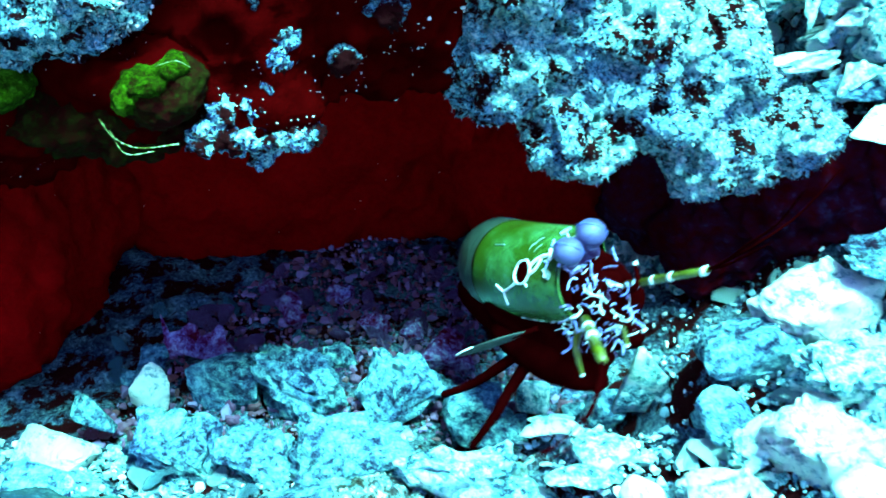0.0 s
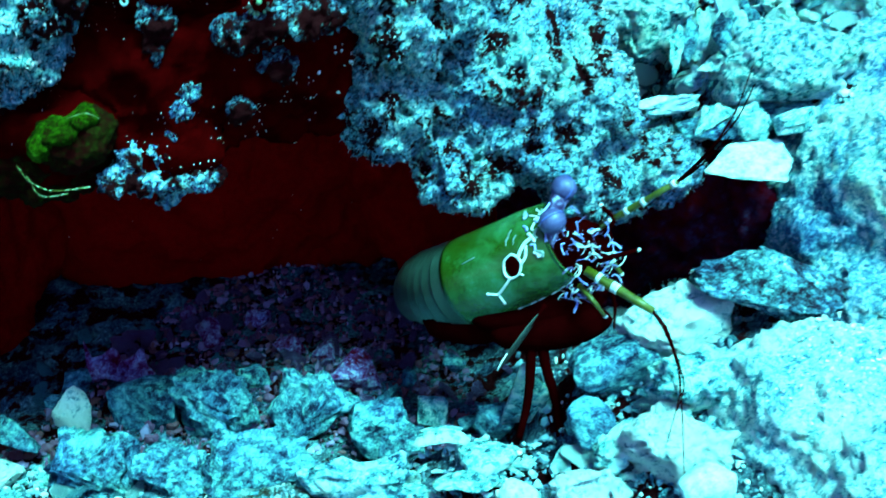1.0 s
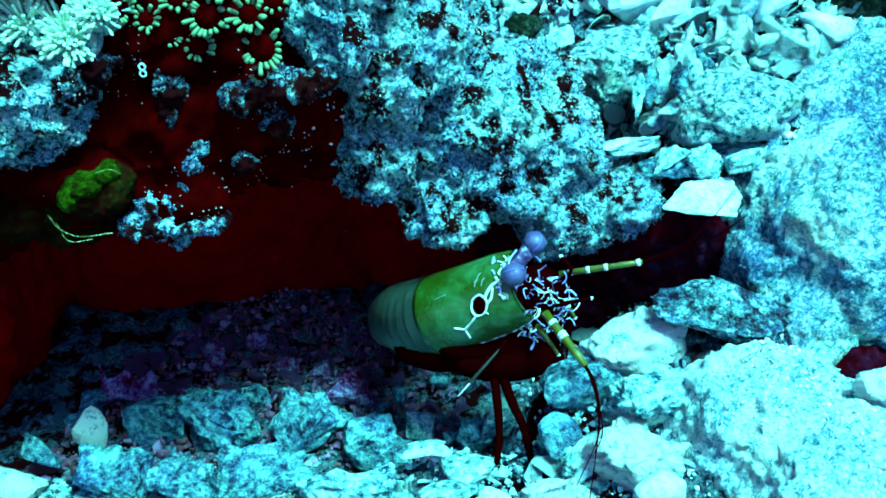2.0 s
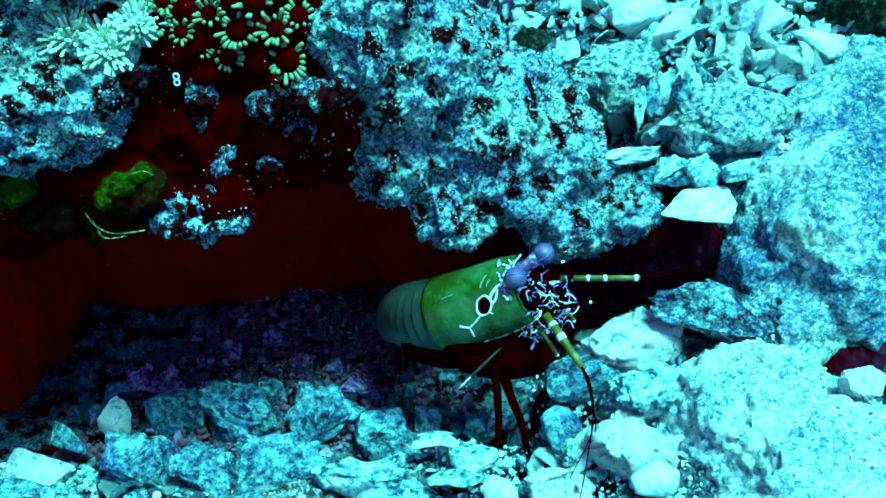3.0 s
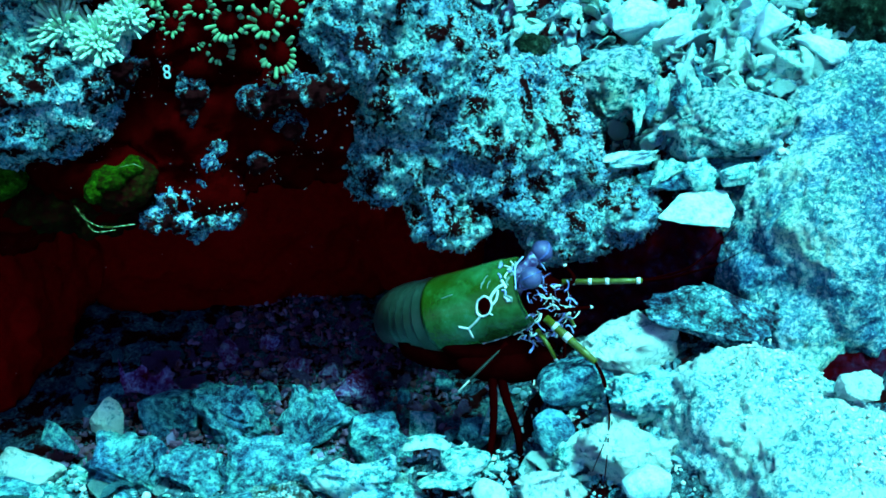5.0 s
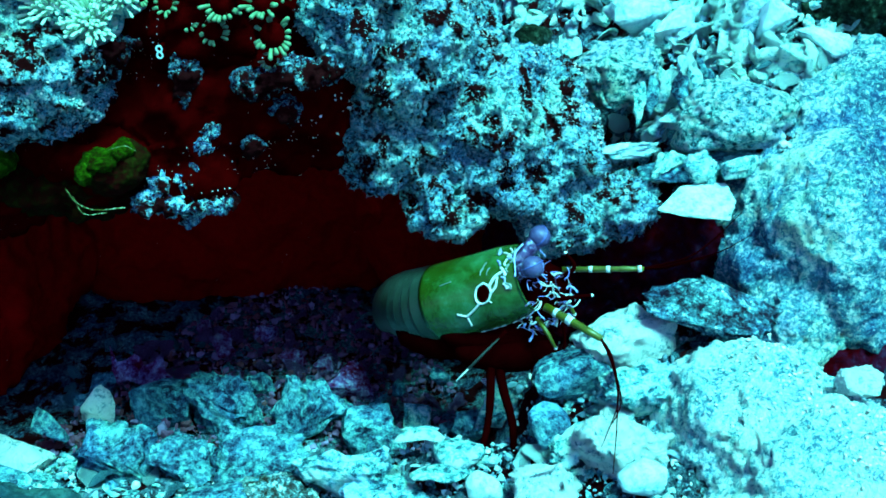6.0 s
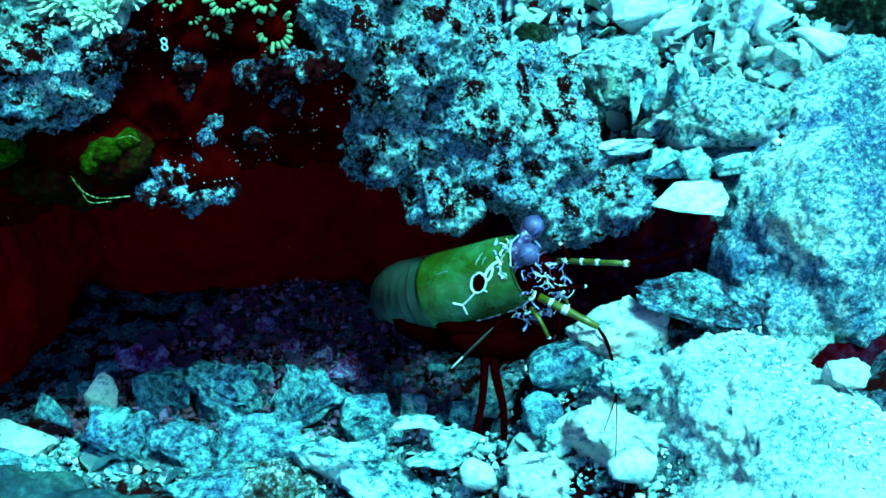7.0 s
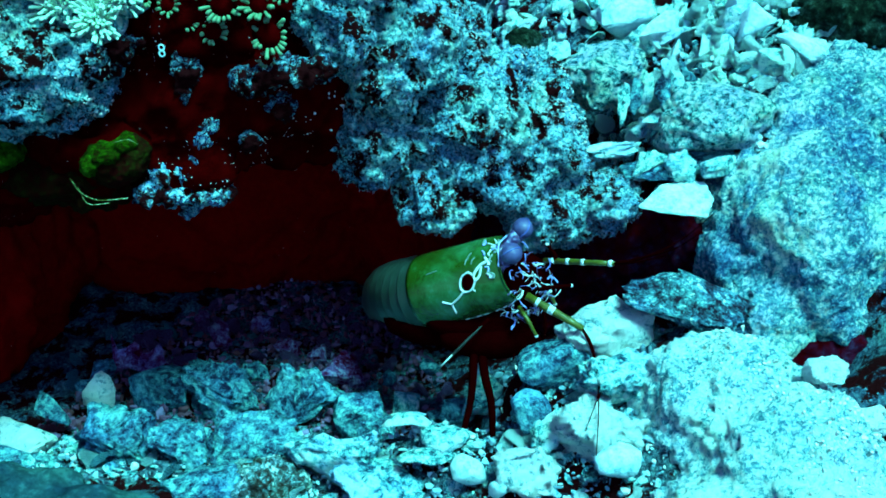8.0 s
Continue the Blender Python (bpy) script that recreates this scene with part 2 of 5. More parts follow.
def melted(name, blobs, voxel, material, waves, base=(0, 0, 0)):
    """One rock fused from several lumps, with relief at the given (frequency, height) scales."""
    verts, faces, k = [], [], 0
    v, f = BALLS[4]
    for i, (c, r) in enumerate(blobs):
        p = v * np.array(r) * (1 + 0.10 * fractal(v, 1.7, 3, i + 1))[:, None] + np.array(c)
        verts.append(p)
        faces += [[a + k for a in q] for q in f]
        k += len(v)
    tmp = mesh_object("tmp", np.concatenate(verts), faces, material)
    mod = tmp.modifiers.new("fuse", "REMESH")
    mod.mode, mod.voxel_size = "VOXEL", voxel
    dg = bpy.context.evaluated_depsgraph_get()
    me = bpy.data.meshes.new_from_object(tmp.evaluated_get(dg))
    old = tmp.data
    bpy.data.objects.remove(tmp)
    bpy.data.meshes.remove(old)
    me.name = name
    n = len(me.vertices)
    co, no = np.empty(n * 3), np.empty(n * 3)
    for i, (freq, height) in enumerate(waves):
        me.update()
        me.vertices.foreach_get("co", co)
        me.vertices.foreach_get("normal", no)
        p, q = co.reshape(-1, 3), no.reshape(-1, 3)
        if height < 0:
            # worn holes
            h = height * smoothstep(0.35, 0.1, np.array([noise.voronoi(Vector(a) * freq)[0][0] for a in p]))
        else:
            h = height * fractal(p, freq, 4, i + 3)
        me.vertices.foreach_set("co", (p + q * h[:, None] - (np.array(base) if i == len(waves) - 1 else 0)).ravel())
    me.polygons.foreach_set("use_smooth", [True] * len(me.polygons))
    me.update()
    if not me.materials:
        me.materials.append(material)
    ob = new(name, me)
    ob.location = base
    return ob


make_ground()

# ---- the overhang ----
CRUST_WAVES = [(30, 0.004), (38, -0.006), (85, 0.0034), (75, -0.005), (150, -0.003), (260, 0.0018), (520, 0.0008)]
ledge = tagged(melted("ledge_rock", [
    ((0.045, 0.292, 0.035), (0.018, 0.024, 0.014)), ((0.092, 0.305, 0.023), (0.023, 0.024, 0.017)),
    ((0.116, 0.311, 0.027), (0.017, 0.024, 0.014)), ((0.015, 0.294, 0.061), (0.019, 0.028, 0.021)),
    ((0.056, 0.310, 0.058), (0.030, 0.036, 0.030)), ((0.024, 0.302, 0.096), (0.029, 0.040, 0.030)),
    ((0.083, 0.316, 0.046), (0.028, 0.030, 0.023)), ((0.008, 0.300, 0.130), (0.030, 0.045, 0.035)),
    ((0.036, 0.325, 0.085), (0.028, 0.040, 0.027)), ((0.072, 0.338, 0.062), (0.030, 0.034, 0.021)), ((0.022, 0.345, 0.100), (0.028, 0.045, 0.030)), ((0.068, 0.298, 0.040), (0.020, 0.02, 0.014)), ((0.006, 0.276, 0.120), (0.015, 0.026, 0.028)), ((-0.002, 0.282, 0.145), (0.022, 0.03, 0.02))],
    0.0012, M_TURF, CRUST_WAVES, (0.05, 0.31, 0.06)),
    "turf-crusted grey reef rock overhanging the burrow mouth", "rock")
# the shade under the overhang is put into this rock's maroon
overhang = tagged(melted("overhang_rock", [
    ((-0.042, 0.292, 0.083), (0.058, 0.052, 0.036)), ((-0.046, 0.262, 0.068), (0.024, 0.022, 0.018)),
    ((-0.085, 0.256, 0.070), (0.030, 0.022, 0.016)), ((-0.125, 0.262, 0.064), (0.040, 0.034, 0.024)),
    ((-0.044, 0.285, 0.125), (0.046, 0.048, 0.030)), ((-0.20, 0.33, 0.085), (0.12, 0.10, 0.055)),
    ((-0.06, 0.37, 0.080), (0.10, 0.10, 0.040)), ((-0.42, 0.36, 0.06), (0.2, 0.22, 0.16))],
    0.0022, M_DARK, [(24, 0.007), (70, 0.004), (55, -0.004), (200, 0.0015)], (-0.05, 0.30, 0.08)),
    "rock roofing the burrow, coloured dark maroon for its shade", "rock")
# the back wall holds the burrow's darkness in its red
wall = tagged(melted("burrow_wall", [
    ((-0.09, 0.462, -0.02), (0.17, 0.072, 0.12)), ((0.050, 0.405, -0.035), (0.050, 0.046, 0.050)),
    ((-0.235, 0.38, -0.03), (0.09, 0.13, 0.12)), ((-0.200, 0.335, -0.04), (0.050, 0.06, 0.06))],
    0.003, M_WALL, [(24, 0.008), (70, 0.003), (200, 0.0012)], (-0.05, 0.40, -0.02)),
    "rock closing the back of the burrow, coloured red for its shade", "rock")
left = tagged(melted("pitted_rock", [
    ((-0.099, 0.240, 0.104), (0.035, 0.028, 0.024)), ((-0.118, 0.246, 0.124), (0.040, 0.036, 0.034)),
    ((-0.126, 0.232, 0.096), (0.024, 0.028, 0.018)), ((-0.10, 0.262, 0.150), (0.05, 0.04, 0.03)),
    ((-0.18, 0.25, 0.12), (0.05, 0.04, 0.045))],
    0.0015, M_TURF, CRUST_WAVES, (-0.12, 0.245, 0.11)),
    "pitted blue-grey reef rock above the burrow", "rock")
boulder = tagged(melted("boulder", [
    ((0.205, 0.300, 0.014), (0.047, 0.060, 0.052)), ((0.246, 0.343, 0.038), (0.050, 0.056, 0.050)), ((0.216, 0.336, 0.032), (0.042, 0.050, 0.050)), ((0.178, 0.282, 0.004), (0.022, 0.030, 0.024)),
    ((0.265, 0.290, 0.028), (0.05, 0.06, 0.05)), ((0.234, 0.270, 0.026), (0.040, 0.026, 0.032)), ((0.178, 0.255, -0.002), (0.018, 0.022, 0.020))],
    0.002, M_BOULDER, [(25, 0.006), (80, 0.0018), (160, -0.0020), (300, 0.0012)], (0.215, 0.30, 0.01)),
    "broad blue-grey boulder dusted with pale sand", "boulder")
near = tagged(melted("pale_boulder", [
    ((0.152, 0.214, -0.022), (0.034, 0.032, 0.036)), ((0.168, 0.180, -0.024), (0.036, 0.042, 0.036)), ((0.15, 0.16, -0.035), (0.036, 0.035, 0.03))],
    0.0018, M_SANDROCK, [(28, 0.004), (90, 0.0026), (220, -0.002), (320, 0.0015)], (0.155, 0.19, -0.03)),
    "sunlit pale boulder half buried in sand", "boulder")


# purple-black that paints the shade inside gaps
M_SHADE = rock_material("purple_shade_rock", [(0.40, (0.06, 0.0006, 0.002)), (0.54, (0.05, 0.004, 0.016)), (0.66, (0.04, 0.03, 0.08))], 40, 300, 0.0015, spec=0.0, vary=False, flake=0.04, hue=0.0)
# added rock that fills the gap with the colour of its shade
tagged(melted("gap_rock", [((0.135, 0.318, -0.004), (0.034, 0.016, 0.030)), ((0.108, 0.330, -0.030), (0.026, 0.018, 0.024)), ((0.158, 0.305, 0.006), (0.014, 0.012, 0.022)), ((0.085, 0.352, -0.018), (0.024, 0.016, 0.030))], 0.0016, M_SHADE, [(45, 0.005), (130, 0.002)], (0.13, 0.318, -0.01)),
       "added rock coloured as the shade at the back of a gap", "rock")
M_SILT = rock_material("teal_silt", [(0.36, (0.003, 0.02, 0.03)), (0.5, (0.006, 0.05, 0.065)), (0.66, (0.02, 0.13, 0.15))], 40, 420, 0.001, vary=False, share=0.35, flake=0.04)
tagged(melted("silt_bank", [((-0.135, 0.206, -0.064), (0.048, 0.022, 0.014)), ((-0.080, 0.196, -0.064), (0.036, 0.018, 0.013)), ((-0.11, 0.180, -0.06), (0.07, 0.02, 0.014))], 0.0018, M_SILT, [(35, 0.004), (120, 0.0012)], (-0.11, 0.20, -0.064)),
       "smooth teal bank of fine silt before the burrow", "silt")
# added rock that darkens the crevice, shade in its colour
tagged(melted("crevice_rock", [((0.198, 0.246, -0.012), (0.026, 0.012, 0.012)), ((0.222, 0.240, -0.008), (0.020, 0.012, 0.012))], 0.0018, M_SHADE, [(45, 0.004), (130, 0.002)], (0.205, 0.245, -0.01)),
       "added rock coloured as the shade in a crevice beside the boulder", "rock")
tagged(melted("far_rock", [((0.236, 0.366, 0.092), (0.034, 0.014, 0.020)), ((0.28, 0.375, 0.10), (0.04, 0.02, 0.03))], 0.002, M_FAR, [(30, 0.006), (120, 0.004)], (0.26, 0.385, 0.10)),
       "dark turf-covered rock beyond the rubble slope", "rock")


# ---- stones ----
def stone(name, at, size, seed, material, label, turn=(0, 0, 0), planes=14, rough=0.05, sharp=0.7, level=4, category="stone"):
    v, f = stone_shape(size, seed, planes, rough, level, sharp)
    ob = mesh_object(name, v, f, material)
    ob.matrix_world = pose(*at, *turn)
    return tagged(ob, label, category)


def hull(points, bevel, cuts):
    """The solid over some corners, with worn edges, cut fine enough for relief."""
    bm = bmesh.new()
    for p in points:
        bm.verts.new(p)
    bmesh.ops.convex_hull(bm, input=bm.verts[:])
    bmesh.ops.delete(bm, geom=[v for v in bm.verts if not v.link_faces], context="VERTS")
    bmesh.ops.dissolve_limit(bm, angle_limit=radians(12), verts=bm.verts[:], edges=bm.edges[:])
    bmesh.ops.bevel(bm, geom=bm.edges[:], offset=bevel, segments=1, affect="EDGES", clamp_overlap=True)
    bmesh.ops.triangulate(bm, faces=bm.faces[:])
    if cuts:
        bmesh.ops.subdivide_edges(bm, edges=bm.edges[:], cuts=cuts, use_grid_fill=True)
        bmesh.ops.triangulate(bm, faces=bm.faces[:])
    bm.normal_update()
    v = np.array([x.co[:] for x in bm.verts])
    n = np.array([x.normal[:] for x in bm.verts])
    f = [[x.index for x in p.verts] for p in bm.faces]
    bm.free()
    return v, n, f


def crag_shape(size, seed, corners=13, rough=0.05, cuts=4, block=0.6, bevel=0.07):
    """A broken block with flat faces and real corners."""
    rng = np.random.default_rng(seed)
    p = rng.normal(size=(corners, 3))
    p /= np.linalg.norm(p, axis=1)[:, None]
    p = np.sign(p) * np.abs(p) ** block * rng.uniform(0.8, 1.08, (corners, 1))
    v, n, f = hull(p, bevel, cuts)
    if cuts:
        pores = smoothstep(0.32, 0.06, np.array([noise.voronoi(Vector(q) * 4.0 + Vector((seed, 0, 0)))[0][0] for q in v]))
        v = v + n * (rough * (1.4 * fractal(v, 2.2, 3, seed) + 0.9 * fractal(v, 7.0, 4, seed + 5) - 1.3 * pores))[:, None]
    return v * np.array(size), f


def crag(name, at, size, seed, material, label, turn=(0, 0, 0), corners=13, rough=0.05, block=0.6, category="stone"):
    v, f = crag_shape(size, seed, corners, rough, 4, block)
    ob = mesh_object(name, v, f, material)
    ob.matrix_world = pose(*at, *turn)
    return tagged(ob, label, category)


def shell_shape(size, seed, bend=1.1, thick=0.10):
    """A broken piece of shell: a curved plate with an uneven edge and real thickness."""
    rng = np.random.default_rng(seed)
    n, rings = 22, 5
    edge = 0.72 + 0.28 * np.array([noise.noise(Vector((math.cos(a) * 1.4, math.sin(a) * 1.4, seed * 2.7))) for a in np.linspace(0, 2 * math.pi, n, endpoint=False)]) * 1.6
    top, faces = [(0.0, 0.0)], []
    for r in range(1, rings + 1):
        for k in range(n):
            a = 2 * math.pi * k / n
            top.append((math.cos(a) * edge[k] * r / rings, math.sin(a) * edge[k] * r / rings))
    top = np.array(top)
    h = 0.5 * bend * (1 - (top ** 2).sum(1)) + 0.05 * np.array([noise.noise(Vector((x * 3, y * 3, seed))) for x, y in top])
    up = np.column_stack([top, h])
    low = np.column_stack([top * 0.97, h - thick])
    m = len(up)
    for r in range(rings):
        for k in range(n):
            k2 = (k + 1) % n
            if r == 0:
                q = [0, 1 + k, 1 + k2]
            else:
                b0, b1 = 1 + (r - 1) * n, 1 + r * n
                q = [b0 + k, b1 + k, b1 + k2, b0 + k2]
            faces.append(q)
            faces.append([a + m for a in q[::-1]])
    b = 1 + (rings - 1) * n
    for k in range(n):
        k2 = (k + 1) % n
        faces.append([b + k, b + m + k, b + m + k2, b + k2])
    v = np.concatenate([up, low]) * np.array(size)
    return v, faces


def shell(name, at, size, seed, material, label, turn=(0, 0, 0), bend=1.1, category="shell"):
    v, f = shell_shape(size, seed, bend)
    ob = mesh_object(name, v, f, material)
    ob.matrix_world = pose(*at, *turn)
    return tagged(ob, label, category)


# inside the burrow
crag("round_stone", (-0.057, 0.2835, -0.0655), (0.0189, 0.0146, 0.0177), 13, M_GREY, "round pitted grey coral stone at the burrow floor", rough=0.15, corners=22, block=0.8)
crag("wedge_stone", (-0.0164, 0.2800, -0.0650), (0.0152, 0.0134, 0.0168), 34, M_GREY, "wedge-shaped pitted grey stone at the burrow floor", (0, 20, 10), rough=0.13, corners=12)
v, n, f = hull([(0.0010, 0.001, 0.0125), (-0.0015, -0.002, 0.0105), (-0.0080, -0.002, 0.0015), (-0.0075, 0.002, -0.0060), (0.0015, -0.003, -0.0105), (0.0070, -0.001, -0.0080), (0.0078, -0.002, 0.0040), (0.0050, 0.002, 0.0080), (0.0, 0.005, 0.0), (0.0, -0.0045, 0.0)], 0.0006, 5)
v = v + n * (0.0005 * fractal(v, 160, 3, 24) + 0.0003 * fractal(v, 600, 3, 26))[:, None]
tagged(mesh_object("pale_stone", v, f, M_JAG), "pale pointed stone standing at the burrow floor", "stone").matrix_world = pose(-0.1085, 0.2830, -0.0665, -12, 6, 10)
crag("blue_stone", (-0.0826, 0.2850, -0.0675), (0.0168, 0.0122, 0.0124), 16, M_GREY, "smooth blue-grey stone leaning on a round stone", (0, -14, 20), rough=0.03, corners=14)
crag("crumbly_stone", (-0.0900, 0.2500, -0.0615), (0.0185, 0.0134, 0.0140), 17, M_GREY, "crumbly porous grey coral stone", rough=0.16, corners=18)
crag("upright_stone", (-0.1223, 0.2635, -0.0650), (0.0083, 0.0073, 0.0146), 18, M_GREY, "upright slaty blue stone", (0, -10, 0), corners=9, rough=0.03)
crag("white_slab", (-0.1349, 0.2530, -0.0675), (0.0198, 0.0120, 0.0070), 19, M_JAG, "white flat coral slab lying in the sun", (14, -6, 0), corners=14, rough=0.04)
crag("dark_slab", (-0.1300, 0.2340, -0.0690), (0.0290, 0.0160, 0.0048), 20, M_GREY, "grey flat slab under a white slab", (8, 0, 8), corners=16, rough=0.05)
SHARD = [(-0.0135, 0.0115), (-0.0105, 0.0040), (-0.0065, 0.0048), (-0.0030, 0.0075), (-0.0005, 0.0058), (0.0010, 0.0010), (0.0045, 0.0022), (0.0080, 0.0058), (0.0098, 0.0040), (0.0105, -0.0020), (0.0140, -0.0060), (0.0085, -0.0095), (0.0010, -0.0080), (-0.0060, -0.0050), (-0.0105, -0.0060), (-0.0125, 0.0010)]
bm = bmesh.new()
face = bm.faces.new([bm.verts.new((x, 0.004 * math.sin(90 * x), z)) for x, z in SHARD])
ext = bmesh.ops.extrude_face_region(bm, geom=[face])
bmesh.ops.translate(bm, vec=(0, 0.0014, 0), verts=[q for q in ext["geom"] if isinstance(q, bmesh.types.BMVert)])
bmesh.ops.triangulate(bm, faces=bm.faces[:])
bmesh.ops.subdivide_edges(bm, edges=bm.edges[:], cuts=2, use_grid_fill=True)
bmesh.ops.triangulate(bm, faces=bm.faces[:])
bmesh.ops.recalc_face_normals(bm, faces=bm.faces[:])
v, f = np.array([x.co[:] for x in bm.verts]), [[x.index for x in q.verts] for q in bm.faces]
bm.free()
v[:, 1] += 0.0010 * fractal(v, 120, 3, 8)
tagged(mesh_object("shell_shard", v, f, M_DUSK, smooth=False), "dull blue jagged shell fragment in shade", "shell").matrix_world = pose(-0.0970, 0.3120, -0.0655, -22, 4, 8)
crag("flat_stone", (0.0115, 0.2700, -0.0655), (0.0122, 0.0110, 0.0104), 22, M_GREY, "low grey stone in the burrow's shade", (10, 0, 15), rough=0.05)
crag("flat_stone", (-0.0003, 0.3080, -0.0700), (0.0128, 0.0110, 0.0088), 122, M_DUSK, "block coloured purple-grey for the burrow's shade", (10, 0, 15), rough=0.04)
crag("small_stone", (-0.0021, 0.2870, -0.0715), (0.0088, 0.0073, 0.0067), 123, M_GREY, "small blue-grey block at the burrow floor", (0, 20, 0), rough=0.04)
crag("square_chip", (0.0325, 0.2790, -0.0670), (0.0062, 0.0024, 0.0062), 23, M_PALE, "square pale coral chip standing on edge", (-25, 0, -12), corners=40, rough=0.012, block=0.25)
crag("grey_stone", (0.0200, 0.2560, -0.0610), (0.0098, 0.0085, 0.0067), 24, M_GREY, "small grey stone beside a square chip", rough=0.05)
crag("under_stone", (0.090, 0.236, -0.013), (0.0165, 0.012, 0.0125), 25, M_GREY, "blue-grey rounded stone under the shrimp", rough=0.04, corners=16)
stone("low_stone", (0.082, 0.221, -0.024), (0.0085, 0.008, 0.0075), 26, M_GREY, "small blue-grey stone in the shrimp's shade", rough=0.03)

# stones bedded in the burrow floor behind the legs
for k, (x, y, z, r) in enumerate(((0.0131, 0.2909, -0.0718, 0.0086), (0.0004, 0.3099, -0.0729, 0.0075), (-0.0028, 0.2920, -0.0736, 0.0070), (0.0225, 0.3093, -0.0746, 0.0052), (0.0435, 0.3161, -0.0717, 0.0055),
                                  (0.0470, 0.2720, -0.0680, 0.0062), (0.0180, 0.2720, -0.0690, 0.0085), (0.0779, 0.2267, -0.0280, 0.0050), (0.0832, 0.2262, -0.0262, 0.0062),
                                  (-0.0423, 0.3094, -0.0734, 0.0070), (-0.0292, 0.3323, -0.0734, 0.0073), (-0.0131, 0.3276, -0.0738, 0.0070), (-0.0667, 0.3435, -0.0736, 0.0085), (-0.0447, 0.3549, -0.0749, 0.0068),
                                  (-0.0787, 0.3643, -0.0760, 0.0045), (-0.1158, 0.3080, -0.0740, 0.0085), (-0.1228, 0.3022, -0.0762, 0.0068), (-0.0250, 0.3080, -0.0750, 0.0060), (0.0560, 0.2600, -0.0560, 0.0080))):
    # stones farther back take the purple that stands for shade
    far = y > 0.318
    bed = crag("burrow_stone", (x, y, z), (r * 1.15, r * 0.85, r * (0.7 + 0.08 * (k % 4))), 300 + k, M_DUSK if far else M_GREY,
         "broken stone deep in the burrow, coloured purple-grey for its shade" if far else "blue-grey broken stone on the burrow floor", (12 * (k % 5) - 24, 17 * (k % 4) - 25, 41 * k), 9 + k % 5, 0.07, 0.7)
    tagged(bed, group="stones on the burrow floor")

# the rim in the sun
crag("white_rock", (0.113, 0.243, -0.001), (0.0222, 0.0156, 0.0156), 11, M_JAG, "jagged white coral rock beside the burrow mouth", (0, 12, 10), rough=0.10, corners=13)
crag("crumbly_rock", (0.1155, 0.222, -0.009), (0.0180, 0.011, 0.0105), 28, M_PALE, "pale crumbly coral rock below a white rock", (0, 0, 20), rough=0.14, corners=16)
crag("blue_rock", (0.141, 0.246, 0.0125), (0.0285, 0.0125, 0.0078), 12, M_BLUE, "dark blue-purple crusted rock with white patches", (6, 14, -12), rough=0.09, corners=16)
crag("coral_lump", (-0.0294, 0.2440, -0.0615), (0.0228, 0.0156, 0.0126), 31, M_GREY, "pale worn coral lump at the burrow rim", (0, 5, 10), rough=0.13, corners=16)
crag("coral_lump", (-0.0649, 0.2450, -0.0655), (0.0180, 0.0132, 0.0110), 131, M_GREY, "blue-grey worn coral lump at the burrow rim", (0, 8, -10), rough=0.10)
crag("coral_lump", (-0.0430, 0.2210, -0.0640), (0.0240, 0.0144, 0.0096), 132, M_GREY, "broad low coral lump at the burrow rim", (0, -6, 6), rough=0.10)
crag("coral_lump", (0.0036, 0.2290, -0.0540), (0.0192, 0.0144, 0.0150), 32, M_PALE, "pale worn coral lump with a ragged face", (0, -8, -15), rough=0.14, corners=12)
stone("brown_lump", (-0.020, 0.218, -0.061), (0.0150, 0.011, 0.0095), 33, M_TURFBIT, "mottled brown turf-covered coral lump", rough=0.14, sharp=0.3, level=5)
stone("long_stone", (0.022, 0.212, -0.054), (0.0210, 0.011, 0.0085), 35, M_PALE, "long pale coral stone at the burrow rim", (0, 12, -30), rough=0.10, level=5)
shell("curved_plate", (0.034, 0.232, -0.038), (0.0130, 0.008, 0.006), 5, M_PALE, "curved pale coral plate arching over a gap", (-12, 0, 4), 0.9)
shell("curved_plate", (0.041, 0.214, -0.042), (0.0155, 0.009, 0.007), 6, M_PALE, "large curved coral plate arching over a dark gap", (-10, -6, 10), 0.9)
stone("flat_chip", (0.049, 0.221, -0.039), (0.0095, 0.008, 0.0040), 37, M_PALE, "flat white coral chip under the shrimp's feet", planes=9, sharp=0.9)
stone("white_pebble", (0.0575, 0.2035, -0.0385), (0.0068, 0.006, 0.0058), 38, M_WHITE, "smooth white pebble on coral rubble", rough=0.02, sharp=0.2)
stone("oval_pebble", (0.068, 0.196, -0.040), (0.0030, 0.003, 0.0055), 39, M_WHITE, "small oval white pebble", (25, 10, 0), rough=0.02, sharp=0.1)
crag("white_lump", (0.079, 0.199, -0.034), (0.0125, 0.0105, 0.0115), 40, M_JAG, "white porous coral lump in the sun", rough=0.13, corners=14, block=0.8)
crag("white_lump", (0.106, 0.206, -0.021), (0.0185, 0.0135, 0.0165), 41, M_JAG, "large white coral lump in the sun", rough=0.14, corners=15, block=0.8)
crag("standing_slab", (0.089, 0.212, -0.025), (0.0065, 0.0060, 0.0115), 141, M_PALE, "pale upright coral slab beside a white lump", (0, 8, 20), rough=0.04)
v, n, f = hull([(-0.0042, -0.0060, 0.0172), (-0.0015, -0.0050, 0.0165), (-0.0098, 0.0, -0.0150), (0.0130, 0.0010, -0.0130), (0.0080, -0.001, 0.0020), (-0.0075, -0.002, 0.0010), (-0.0085, 0.006, -0.0150), (0.0090, 0.007, -0.0130), (-0.0030, 0.0, 0.0150)], 0.0009, 5)
v = v + n * (0.0006 * fractal(v, 150, 3, 14) + 0.0003 * fractal(v, 600, 3, 16))[:, None]
